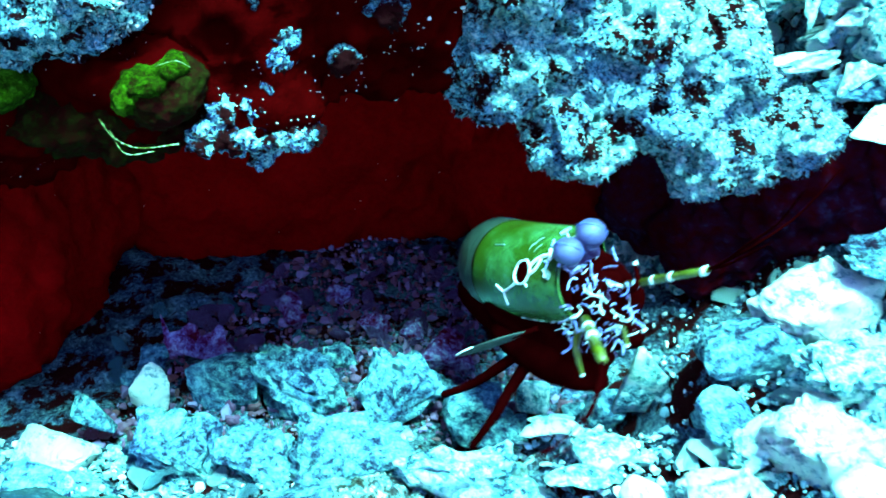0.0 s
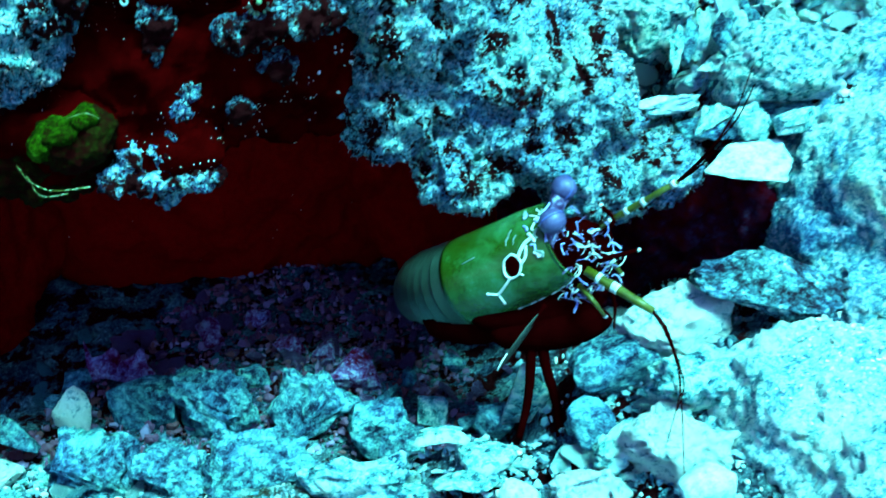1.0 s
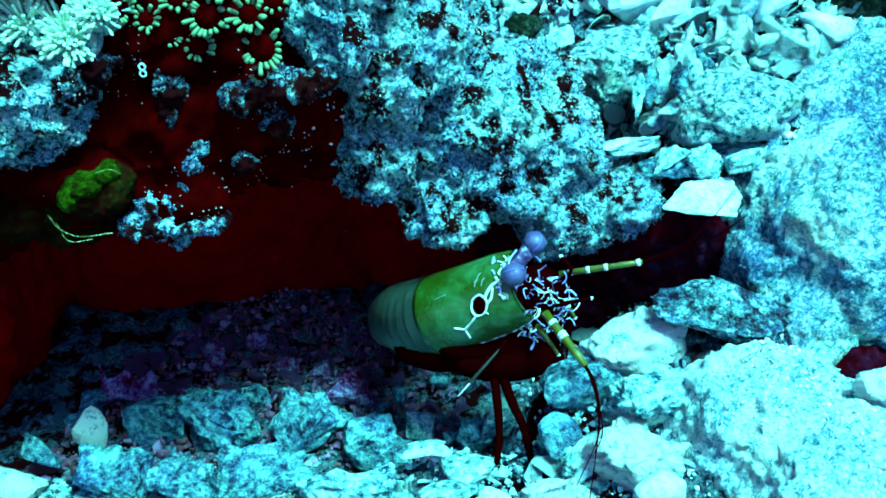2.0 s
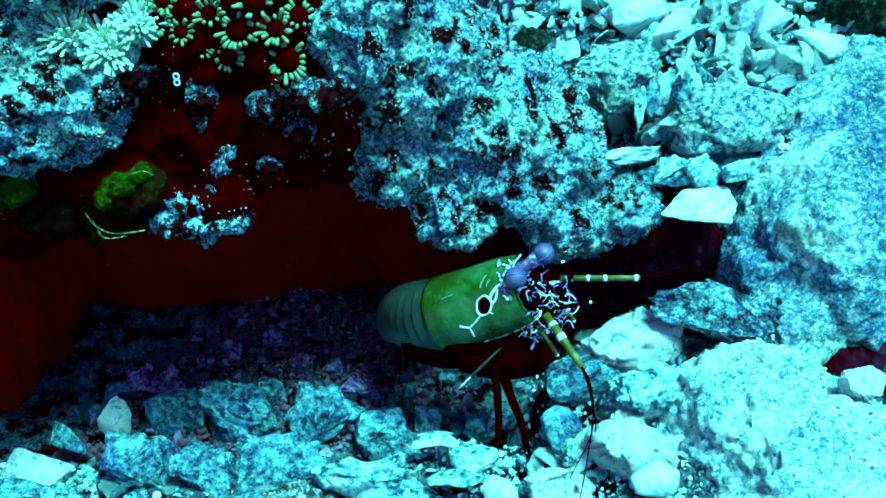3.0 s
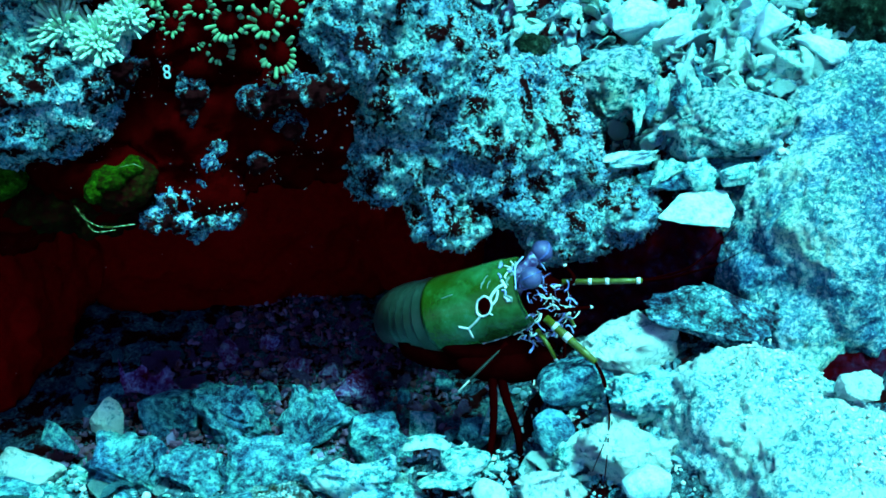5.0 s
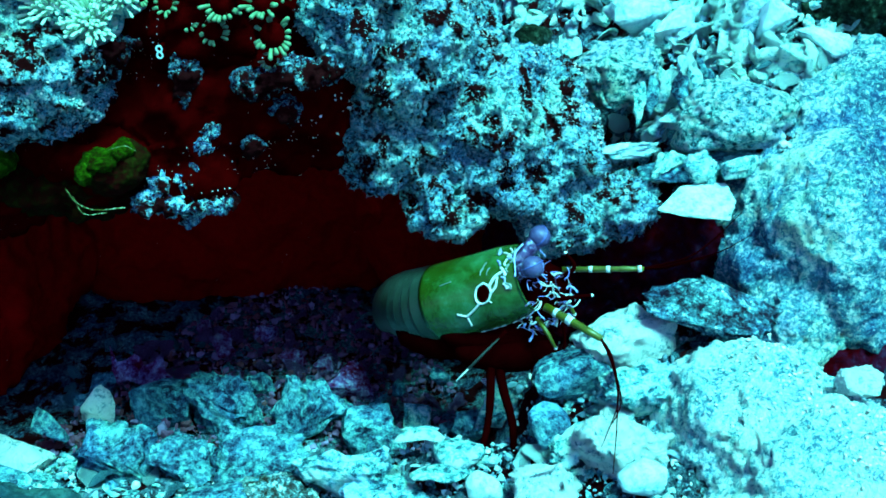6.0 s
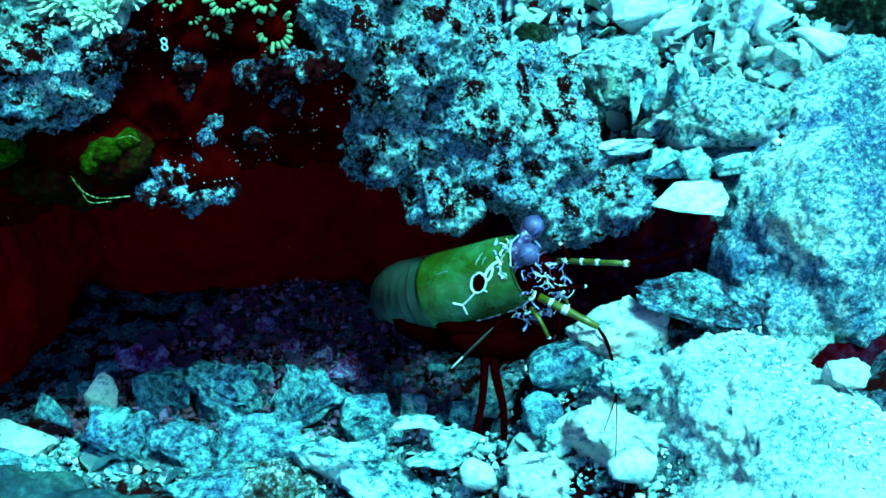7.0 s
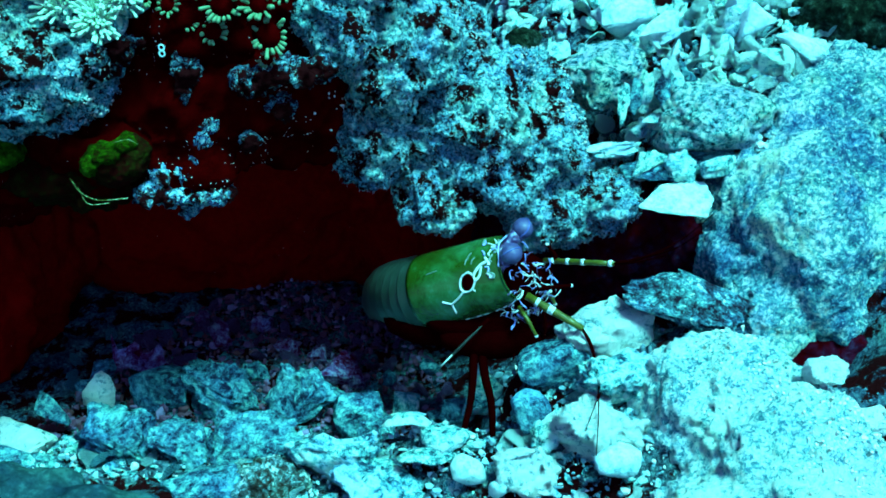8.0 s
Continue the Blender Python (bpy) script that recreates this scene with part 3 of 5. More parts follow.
tagged(mesh_object("standing_slab", v, f, M_PALE), "pale blue triangular slab standing in the shrimp's shade", "stone").matrix_world = pose(0.0662, 0.2545, -0.0390)
stone("white_pebble", (0.109, 0.187, -0.018), (0.0085, 0.007, 0.0056), 42, M_WHITE, "smooth flat-bottomed white pebble in the sun", rough=0.02, sharp=0.3)
stone("knobby_chip", (0.086, 0.210, -0.027), (0.0070, 0.006, 0.0050), 43, M_PALE, "knobby pale coral chip", rough=0.16)
crag("white_stone", (0.181, 0.198, 0.010), (0.0090, 0.008, 0.0075), 44, M_JAG, "jagged white coral stone beside a boulder", rough=0.08)
crag("white_stone", (0.190, 0.182, 0.004), (0.0090, 0.008, 0.0060), 45, M_JAG, "flat white coral stone beside a boulder", rough=0.08)

# the rubble slope behind
v, n, f = hull([(-0.0165, -0.006, -0.0005), (-0.004, 0.008, 0.0040), (0.006, 0.010, 0.0052), (0.0155, 0.009, 0.0055), (0.0170, -0.003, 0.0028), (0.0135, -0.0115, -0.0030), (-0.007, -0.0090, -0.002), (0.011, 0.008, -0.008), (-0.006, 0.007, -0.006)], 0.0008, 5)
v = v + n * (0.0007 * fractal(v, 160, 3, 4) + 0.0003 * fractal(v, 600, 3, 6))[:, None]
wedge = tagged(mesh_object("white_wedge", v, f, M_WHITE), "white wedge of coral roofing a dark gap", "stone")
wedge.matrix_world = pose(0.1435, 0.291, 0.0345)
crag("cream_lump", (0.137, 0.304, 0.042), (0.0102, 0.0072, 0.0084), 47, M_PALE, "knobby cream coral lump on the slope", (0, 20, 0), rough=0.06, corners=9)
stone("cream_lump", (0.149, 0.303, 0.044), (0.0075, 0.006, 0.0065), 48, M_PALE, "knobby cream coral lump on the slope", rough=0.13)
stone("coral_finger", (0.164, 0.300, 0.047), (0.0105, 0.005, 0.0042), 49, M_PALE, "short broken finger of pale coral", (0, -8, 15), rough=0.07)
crag("coral_plate", (0.122, 0.318, 0.0455), (0.0205, 0.0090, 0.0036), 9, M_PALE, "broad wavy coral plate with a bright broken edge", (-14, -12, 8), rough=0.16, corners=15)
shell("plate_shell", (0.113, 0.315, 0.047), (0.0105, 0.0065, 0.004), 9, M_WHITE, "curved white shell plate at the end of a slab", (-12, -14, 14), 0.8)
crag("grey_slab", (0.154, 0.313, 0.043), (0.0300, 0.0120, 0.0045), 50, M_GREY, "thin grey slab under a domed coral", (0, -10, 12), rough=0.05, corners=16)
stone("domed_coral", (0.165, 0.322, 0.059), (0.0265, 0.020, 0.0165), 51, M_GREEN_CORAL, "domed dead coral head with a wrinkled surface", rough=0.05, sharp=0.25, level=5)
crag("white_block", (0.138, 0.397, 0.082), (0.0180, 0.0108, 0.0132), 52, M_WHITE, "large angular white coral block", (0, 15, 0), rough=0.03, corners=10)
crag("white_block", (0.150, 0.385, 0.079), (0.0162, 0.0096, 0.0108), 53, M_WHITE, "large angular white coral block", (0, -20, 15), rough=0.03, corners=10)
crag("cone_shell", (0.189, 0.361, 0.089), (0.0100, 0.006, 0.0120), 54, M_WHITE, "white cone-shaped shell fragment standing upright", (0, 20, 0), corners=8, rough=0.02)
crag("long_stone", (0.205, 0.345, 0.085), (0.0145, 0.008, 0.0062), 55, M_WHITE, "long white coral stone on the slope", (0, 12, -20), rough=0.03, corners=14)
shell("brown_shell", (0.088, 0.418, 0.066), (0.0125, 0.009, 0.009), 12, M_FAR, "olive-brown open shell among rubble", (50, 0, 20), 1.2)
crag("pale_lump", (0.124, 0.367, 0.062), (0.0240, 0.0168, 0.0168), 57, M_GREEN_CORAL, "pale pitted coral lump on the slope", rough=0.12, corners=18)
stone("coral_nub", (0.107, 0.390, 0.048), (0.0050, 0.005, 0.0062), 58, M_WHITE, "small white nub of coral on rubble", rough=0.04)
for k in range(6):
    shell("leaning_shell", (0.128 + 0.006 * k, 0.338 + 0.004 * (k % 3), 0.060 + 0.002 * k), (0.0045, 0.0115, 0.0040), 60 + k, (M_PALE, M_GREY)[k % 2],
          "upright narrow shell fragment leaning in a cluster", (70 + 6 * (k % 3), 15 - 9 * k, 20 - 10 * k), 0.9)


# ---- the mantis shrimp ----
def shell_paint(name, stops, scale, rough=0.28, coat=0.3, relief=0.0002, spec=0.5):
    m, nt, b = start(name, rough, spec)
    co = coords(nt, False)
    n = tex(nt, co, "noise", scale, 6, 0.6)
    f = tex(nt, co, "noise", scale * 9, 4, 0.7)
    r = ramp(nt, stops)
    nt.links.new(calc(nt, "ADD", calc(nt, "MULTIPLY", n, 0.8), calc(nt, "MULTIPLY", f, 0.2)), r.inputs[0])
    nt.links.new(r.outputs[0], b.inputs["Base Color"])
    b.inputs["Coat Weight"].default_value = coat
    b.inputs["Coat Roughness"].default_value = 0.2
    bumped(nt, b, f, relief)
    return m


S_GREEN = shell_paint("green_shell", [(0.36, (0.013, 0.030, 0.001)), (0.48, (0.005, 0.052, 0.005)), (0.60, (0.0006, 0.105, 0.028)), (0.70, (0.004, 0.15, 0.08))], 75, 0.26, 0.3, spec=0.45)
S_TEAL = shell_paint("teal_shell", [(0.36, (0.008, 0.022, 0.016)), (0.52, (0.012, 0.033, 0.026)), (0.66, (0.018, 0.05, 0.04))], 120)
S_EDGE = shell_paint("pale_teal_edge", [(0.4, (0.08, 0.16, 0.15)), (0.6, (0.14, 0.26, 0.24))], 200)
S_DARK = shell_paint("maroon_shell", [(0.35, (0.012, 0.0001, 0.0002)), (0.6, (0.018, 0.0002, 0.0003)), (0.7, (0.016, 0.0003, 0.0005))], 150, 0.8, 0.0, spec=0.0)
S_EYE = shell_paint("blue_eye", [(0.35, (0.04, 0.028, 0.10)), (0.55, (0.055, 0.05, 0.16)), (0.7, (0.08, 0.085, 0.21))], 300, 0.45, 0.15)
S_BAND = shell_paint("eye_band", [(0.4, (0.03, 0.05, 0.22)), (0.6, (0.05, 0.09, 0.32))], 300, 0.4, 0.2)
S_PURPLE = shell_paint("purple_stalk", [(0.42, (0.04, 0.012, 0.07)), (0.52, (0.08, 0.04, 0.16)), (0.62, (0.30, 0.38, 0.6))], 420, 0.4, 0.2)
S_WHITE = shell_paint("white_marking", [(0.4, (0.40, 0.52, 0.54)), (0.6, (0.72, 0.78, 0.76))], 300, 0.5, 0.1)
S_BLUE = shell_paint("blue_marking", [(0.4, (0.12, 0.16, 0.55)), (0.6, (0.34, 0.42, 0.85))], 300, 0.5, 0.1)
S_STALK = shell_paint("olive_stalk", [(0.38, (0.05, 0.055, 0.001)), (0.6, (0.08, 0.10, 0.003))], 300, 0.35, 0.2)
S_RING = shell_paint("teal_edge", [(0.4, (0.035, 0.07, 0.065)), (0.6, (0.06, 0.12, 0.11))], 200)
S_PADDLE = shell_paint("dark_paddle", [(0.38, (0.008, 0.016, 0.016)), (0.6, (0.025, 0.045, 0.042))], 260, 0.5, 0.0, spec=0.2)

REF = Vector((0.0548, 0.247, 0.0144))
shrimp = tagged(new("mantis_shrimp"), "green mantis shrimp with blue stalked eyes leaning out of its burrow", "mantis shrimp")
shrimp.location = REF

SPINE = np.array([(0.0134, 0.0110, -0.0004), (-0.0029, 0.0170, -0.0100), (-0.0190, 0.0260, -0.0205), (-0.0290, 0.0400, -0.0290), (-0.0330, 0.0600, -0.0440), (-0.028, 0.082, -0.052)])
KNOTS = np.array([0, 0.5, 1, 1.6, 2.5, 3.3])
SLOPES = np.gradient(SPINE, KNOTS, axis=0)


def spine(s):
    i = int(np.clip(np.searchsorted(KNOTS, s) - 1, 0, len(KNOTS) - 2))
    h = KNOTS[i + 1] - KNOTS[i]
    t = (s - KNOTS[i]) / h
    return (2 * t ** 3 - 3 * t ** 2 + 1) * SPINE[i] + (t ** 3 - 2 * t ** 2 + t) * h * SLOPES[i] + (-2 * t ** 3 + 3 * t ** 2) * SPINE[i + 1] + (t ** 3 - t ** 2) * h * SLOPES[i + 1]


def girth(s):
    return float(np.interp(s, [-0.2, -0.1, 0.1, 0.5, 1, 1.3, 1.8, 2.5, 3.3], [0.0128, 0.0140, 0.0152, 0.0157, 0.0160, 0.0152, 0.0132, 0.012, 0.008]))


def body_point(s, deg, grow=0.0):
    c = spine(s)
    a = spine(s + 0.01) - spine(s - 0.01)
    a /= np.linalg.norm(a)
    u = np.array((0, 0, 1.0)) - a[2] * a
    u /= np.linalg.norm(u)
    w = np.cross(a, u)
    t = radians(deg)
    return c + (girth(s) + grow) * (math.cos(t) * u + math.sin(t) * w)


def part(name, verts, faces, material, parent, label="", smooth=True):
    return mesh_object(name, [tuple(v) for v in verts], faces, material, parent, label, smooth)


def hoop(s0, s1, d0, d1, thick, n=12, m=40, flare=0.0, swept=0.0):
    """A piece of armour bent round the body, with thickness and a turned edge."""
    outer, inner = [], []
    for i in range(n + 1):
        lip = flare * (i / n) ** 4
        for j in range(m + 1):
            d = d0 + (d1 - d0) * j / m
            front = s0 + swept * float(smoothstep(-5, 100, d))
            s = front + (s1 - front) * i / n
            outer.append(body_point(s, d, lip))
            inner.append(body_point(s, d, lip - thick))
    w, k = m + 1, (n + 1) * (m + 1)
    f = []
    for i in range(n):
        for j in range(m):
            q = [i * w + j, i * w + j + 1, (i + 1) * w + j + 1, (i + 1) * w + j]
            f.append(q)
            f.append([a + k for a in q[::-1]])
    for i in range(n):
        for j in (0, m):
            a, b = i * w + j, (i + 1) * w + j
            f.append([a, b, b + k, a + k])
    for j in range(m):
        for i in (0, n):
            a, b = i * w + j, i * w + j + 1
            f.append([a, b, b + k, a + k])
    return outer + inner, f


def tube(points, radii, sides=10, close=True):
    p = np.array(points, float)
    v, f = [], []
    side = None
    for i in range(len(p)):
        a = p[min(i + 1, len(p) - 1)] - p[max(i - 1, 0)]
        a = a / (np.linalg.norm(a) + 1e-12)
        if side is None:
            side = np.cross(a, (0.3, 0.9, 0.2))
        side = side - (side @ a) * a
        side /= np.linalg.norm(side) + 1e-12
        up = np.cross(a, side)
        for k in range(sides):
            t = 2 * math.pi * k / sides
            v.append(p[i] + radii[i] * (math.cos(t) * side + math.sin(t) * up))
    for i in range(len(p) - 1):
        for k in range(sides):
            k2 = (k + 1) % sides
            f.append([i * sides + k, i * sides + k2, (i + 1) * sides + k2, (i + 1) * sides + k])
    if close:
        f.append(list(range(sides))[::-1])
        f.append([(len(p) - 1) * sides + k for k in range(sides)])
    return v, f


def curve_through(points, n=24):
    p = [np.array(q, float) for q in points]
    p = [2 * p[0] - p[1]] + p + [2 * p[-1] - p[-2]]
    out = []
    per = max(2, n // (len(p) - 3))
    for i in range(1, len(p) - 2):
        for k in range(per):
            t = k / per
            out.append(0.5 * ((2 * p[i]) + (p[i + 1] - p[i - 1]) * t + (2 * p[i - 1] - 5 * p[i] + 4 * p[i + 1] - p[i + 2]) * t * t + (3 * p[i] - p[i - 1] - 3 * p[i + 1] + p[i + 2]) * t ** 3))
    out.append(p[-2])
    return np.array(out)


def tapered(points, r0, r1, n=24, sides=10):
    c = curve_through(points, n)
    r = list(np.linspace(r0, r1, len(c)))
    d = (c[-1] - c[-2]) / (np.linalg.norm(c[-1] - c[-2]) + 1e-12)
    c = np.concatenate([c, [c[-1] + d * r1 * 0.6, c[-1] + d * r1 * 0.95]])
    return tube(c, r + [r1 * 0.8, r1 * 0.3], sides)


def lump(centre, size, seed=1, rough=0.05, level=3):
    v, f = BALLS[level]
    return v * (1 + rough * fractal(v, 2.0, 3, seed))[:, None] * np.array(size) + np.array(centre), f


# armour
carapace = part("carapace", *hoop(-0.16, 0.84, -136, 136, 0.0008, 30, 72, 0.0003, 0.30), S_GREEN, shrimp, "glossy green carapace")
for k, (a, b) in enumerate(((0.82, 0.95), (0.93, 1.05), (1.03, 1.17), (1.15, 1.30), (1.28, 1.48), (1.46, 1.70), (1.68, 1.95), (1.93, 2.25), (2.23, 2.6), (2.58, 3.0))):
    seg = part("body_segment", *hoop(a, b, -138, 138, 0.0007, 8, 48, 0.0003), S_TEAL, shrimp, "teal-grey armour ring")
    part("segment_edge", *hoop(b - 0.010, b + 0.002, -137, 137, 0.0005, 2, 48, 0.0004), S_RING, seg, "pale rear edge")
part("underside", *tube([spine(s) - np.array((0, -0.001, 0.0030)) for s in np.linspace(-0.14, 3.2, 40)], [girth(s) * 0.80 for s in np.linspace(-0.14, 3.2, 40)], 24), S_DARK, shrimp, "dark maroon underside")
part("folded_claw", *lump((0.006, 0.010, -0.0240), (0.023, 0.009, 0.0085), 3), S_DARK, shrimp, "folded maroon striking claw")
part("folded_claw", *lump((0.012, 0.022, -0.0215), (0.021, 0.009, 0.0090), 4), S_DARK, shrimp, "folded maroon striking claw")
part("folded_claw", *lump((0.010, 0.005, -0.0290), (0.021, 0.007, 0.0080), 11), S_DARK, shrimp, "folded maroon striking claw")
part("belly", *lump((-0.014, 0.022, -0.030), (0.020, 0.013, 0.011), 5), S_DARK, shrimp, "dark maroon belly")


def marking(path, width, material, name="marking", grow=0.0002):
    pts = curve_through([body_point(s, d, grow) for s, d in path], max(16, 6 * len(path)))
    return part(name, *tube(pts, [width] * len(pts), 6), material, carapace)


marking([(0.18, -55), (0.26, -59), (0.30, -73), (0.27, -81), (0.19, -79), (0.13, -67), (0.18, -55), (0.26, -59)], 0.00045, S_WHITE)
marking([(0.28, -80), (0.36, -88), (0.44, -95)], 0.00045, S_WHITE)
marking([(0.44, -95), (0.48, -92), (0.515, -89)], 0.0004, S_WHITE)
marking([(0.44, -95), (0.445, -103), (0.455, -112)], 0.0004, S_WHITE)
marking([(0.14, -62), (0.09, -55), (0.03, -49), (-0.06, -46)], 0.0006, S_WHITE)
marking([(0.13, -70), (0.07, -64), (0.03, -52)], 0.0005, S_WHITE)
marking([(0.19, -79), (0.165, -84)], 0.00025, S_WHITE)
for s, d, w in ((0.13, -24, 0.0010), (0.17, -32, 0.0008), (0.10, -34, 0.0007)):
    # highlights on the shell behind the eyes, painted as pale marks
    marking([(s, d), (s + 0.03, d - 4), (s + 0.045, d - 10)], w, S_EDGE, grow=-0.85 * w)
marking([(0.62, -44), (0.50, -42)], 0.00022, S_EDGE)
for s in (-0.02, 0.07, 0.20, 0.28, 0.41, 0.49, 0.60, 0.70):
    marking([(s, -135), (s + 0.05, -136)], 0.0003, S_WHITE, "carapace_rim", 0.0)
marking([(0.84, -136), (0.6, -136), (0.46, -136), (0.3, -136), (0.0, -136), (-0.15, -135)], 0.0002, S_EDGE, "carapace_rim", 0.0)
marking([(-0.155, -60), (-0.155, -20), (-0.155, 20)], 0.0004, S_BLUE, "front_rim", 0.0)
fr = random.Random(12)
for k in range(16):
    s, d = fr.uniform(-0.15, 0.02), fr.uniform(-92, -10)
    marking([(s, d), (s + fr.uniform(-0.03, 0.03), d + fr.uniform(3, 8)), (s + fr.uniform(-0.02, 0.05), d + fr.uniform(8, 14))], fr.uniform(0.0003, 0.0006), (S_WHITE, S_BLUE, S_EDGE)[k % 3])
v, f = lump((0, 0, 0), (0.0026, 0.0036, 0.0005), 8, 0.02, 3)
spot = part("dark_spot", v, f, S_DARK, carapace, "dark eye-like spot inside a white ring")
mid, out = body_point(0.215, -68, 0.0), body_point(0.215, -68, 0.01)
spot.matrix_local = Matrix.Translation(mid) @ Vector(out - mid).to_track_quat("Z", "Y").to_matrix().to_4x4() @ pose(0, 0, 0, 0, 0, 20)

# head
head = part("head", *lump((0.0210, 0.0100, -0.0040), (0.0125, 0.0095, 0.0130), 6, 0.12, 4), S_DARK, shrimp, "maroon head with white and blue scrawls")
part("eye_base", *lump((0.0125, 0.0100, 0.0030), (0.0058, 0.0060, 0.0050), 7, 0.1), S_PURPLE, head, "blue-purple base of the eye stalks")
part("rostrum", *lump((0.0110, 0.0130, 0.0090), (0.0045, 0.0035, 0.0022), 9, 0.1), S_PURPLE, head)
rng = random.Random(5)
for k in range(140):
    # short curled scrawls over the mouthparts, facing outward
    d = Vector((rng.uniform(-0.2, 1.0), rng.uniform(-1.0, 0.2), rng.uniform(-0.95, 0.9))).normalized()
    base = Vector((0.0190, 0.0070, -0.0035)) + Vector((d.x * 0.0150, d.y * 0.0110, d.z * 0.0150)) * rng.uniform(0.80, 1.04)
    pts, q = [], base.copy()
    way = Vector((rng.uniform(-1, 1), rng.uniform(-0.5, 0.5), rng.uniform(-1, 1))).normalized()
    bend = Vector((rng.uniform(-1, 1), rng.uniform(-1, 1), rng.uniform(-1, 1))) * 0.75
    for i in range(rng.randint(3, 6)):
        pts.append(tuple(q))
        q = q + way * 0.0011
        way = (way + bend).normalized()
    m = (S_WHITE, S_BLUE, S_PURPLE, S_BLUE, S_WHITE)[k % 5]
    w = rng.choice((0.00012, 0.00016, 0.00021, 0.00026, 0.00040))
    c = curve_through(pts, 12)
    part("scrawl", *tube(c, [w] * len(c), 6), m, head)
# small jointed feeding limbs with white tips
for k, (a, b, c) in enumerate((((0.024, 0.003, -0.004), (0.030, -0.003, 0.001), (0.0395, -0.001, 0.001)), ((0.020, 0.000, -0.010), (0.023, -0.006, -0.012), (0.0267, -0.007, -0.0187)),
                               ((0.027, 0.006, 0.003), (0.033, 0.004, 0.010), (0.030, 0.008, 0.014)), ((0.026, 0.008, -0.002), (0.032, 0.004, -0.006), (0.0345, 0.003, -0.010)))):
    limb = part("feeding_limb", *tapered([a, b, c], 0.0011, 0.0006, 14, 8), S_STALK if k % 2 else S_DARK, head, "thin jointed feeding limb")
    part("white_tip", *lump(c, (0.0008, 0.0007, 0.0007), k, 0.2, 2), S_WHITE, limb)
    part("white_joint", *lump(b, (0.0008, 0.0007, 0.0006), k + 9, 0.2, 2), S_WHITE, limb)


def aim(base, target, turn=0):
    d = Vector(target) - Vector(base)
    return Matrix.Translation(base) @ d.to_track_quat("Z", "Y").to_matrix().to_4x4() @ pose(0, 0, 0, 0, 0, turn)


def eye():
    stalk = part("eye_stalk", *tube([(0, 0, -0.001), (0, 0, 0.002), (0, 0, 0.005), (0, 0, 0.008), (0, 0, 0.010)], [0.0034, 0.0032, 0.0026, 0.0030, 0.0032], 18), S_PURPLE, shrimp, "blue-purple eye stalk")
    v, f = BALLS[4]
    part("eyeball", v * np.array((0.0044, 0.0041, 0.0041)) + np.array((0, 0, 0.0125)), f, S_EYE, stalk, "round dull blue compound eye")
    t = np.linspace(0, 2 * math.pi, 40)
    part("eye_band", *tube([(0.00435 * math.cos(a), 0.0006, 0.0125 + 0.00408 * math.sin(a)) for a in t], [0.00035] * 40, 8, False), S_BAND, stalk)
    part("pupil", *lump((0.0, -0.0041, 0.0128), (0.0003, 0.0002, 0.0003), 2, 0, 2), S_DARK, stalk)
    return stalk


EYE_NEAR, EYE_FAR = (0.0105, 0.0085, 0.004), (0.0135, 0.0135, 0.007)
eye_near, eye_far = eye(), eye()


def feeler(length, r, filaments, bands):
    """A banded stalk that carries long dark whips."""
    stalk = part("antenna", *tube([(0, 0, -0.001), (0, 0, length * 0.3), (0, 0, length * 0.32), (0, 0, length * 0.7), (0, 0, length * 0.72), (0, 0, length)], [r, r * 0.95, r * 1.1, r * 0.85, r, r * 0.75], 14), S_STALK, shrimp, "olive-green antenna stalk with white bands")
    for z in bands:
        part("white_band", *tube([(0, 0, z - 0.0007), (0, 0, z + 0.0007)], [r * 1.12, r * 1.12], 14), S_WHITE, stalk)
    for pts in filaments:
        whip = part("whip", *tapered([(0, 0, 0)] + [(x, y, z - length + 0.0005) for x, y, z in pts], 0.0005, 0.00016, 30, 6), S_DARK, stalk, "thin dark antenna whip")
        whip.location = (0, 0, length - 0.0005)
    return stalk


ANT_A, ANT_B = (0.0300, 0.006, 0.008), (0.0230, -0.003, -0.0033)
antenna_a = feeler(0.029, 0.0011, [[(-0.0020, 0.002, 0.037), (-0.0038, 0.0054, 0.046), (-0.0038, 0.0088, 0.056), (-0.0040, 0.0149, 0.0658)], [(0.0, 0.002, 0.037), (0.0012, 0.0042, 0.0452), (0.0080, 0.0076, 0.0538), (0.0150, 0.0146, 0.0636)],
                                   [(-0.001, 0.001, 0.037), (0.0, 0.004, 0.050)]], (0.003, 0.0095, 0.016, 0.0275))
antenna_b = feeler(0.024, 0.0016, [[(-0.002, 0.0, 0.030), (-0.0061, -0.0004, 0.0379), (-0.0150, 0.0013, 0.0461), (-0.0330, 0.0022, 0.0541)], [(-0.0015, 0.0, 0.030), (-0.0066, 0.0, 0.0389), (-0.0210, 0.0021, 0.0508), (-0.0360, 0.0022, 0.0629)],
                                   [(-0.001, 0.0, 0.030), (-0.0050, -0.001, 0.0380), (-0.0110, -0.001, 0.0460), (-0.0190, -0.002, 0.0500)]], (0.004, 0.0095, 0.0105))

# paddle
OAR = (0.0068, -0.003, -0.0154)
v, f = BALLS[3]
paddle = part("antennal_paddle", v * np.array((0.0028, 0.0006, 0.0115)) + np.array((0, 0, 0.0128)), f, S_PADDLE, shrimp, "oar-shaped dark grey paddle with a white rim")
t = np.linspace(0.16 * math.pi, 0.5 * math.pi, 20)
part("paddle_rim", *tube([(0.0028 * math.cos(a), 0, 0.0128 + 0.0115 * math.sin(a)) for a in t], [0.0003] * 20, 6), S_WHITE, paddle, "white rim")
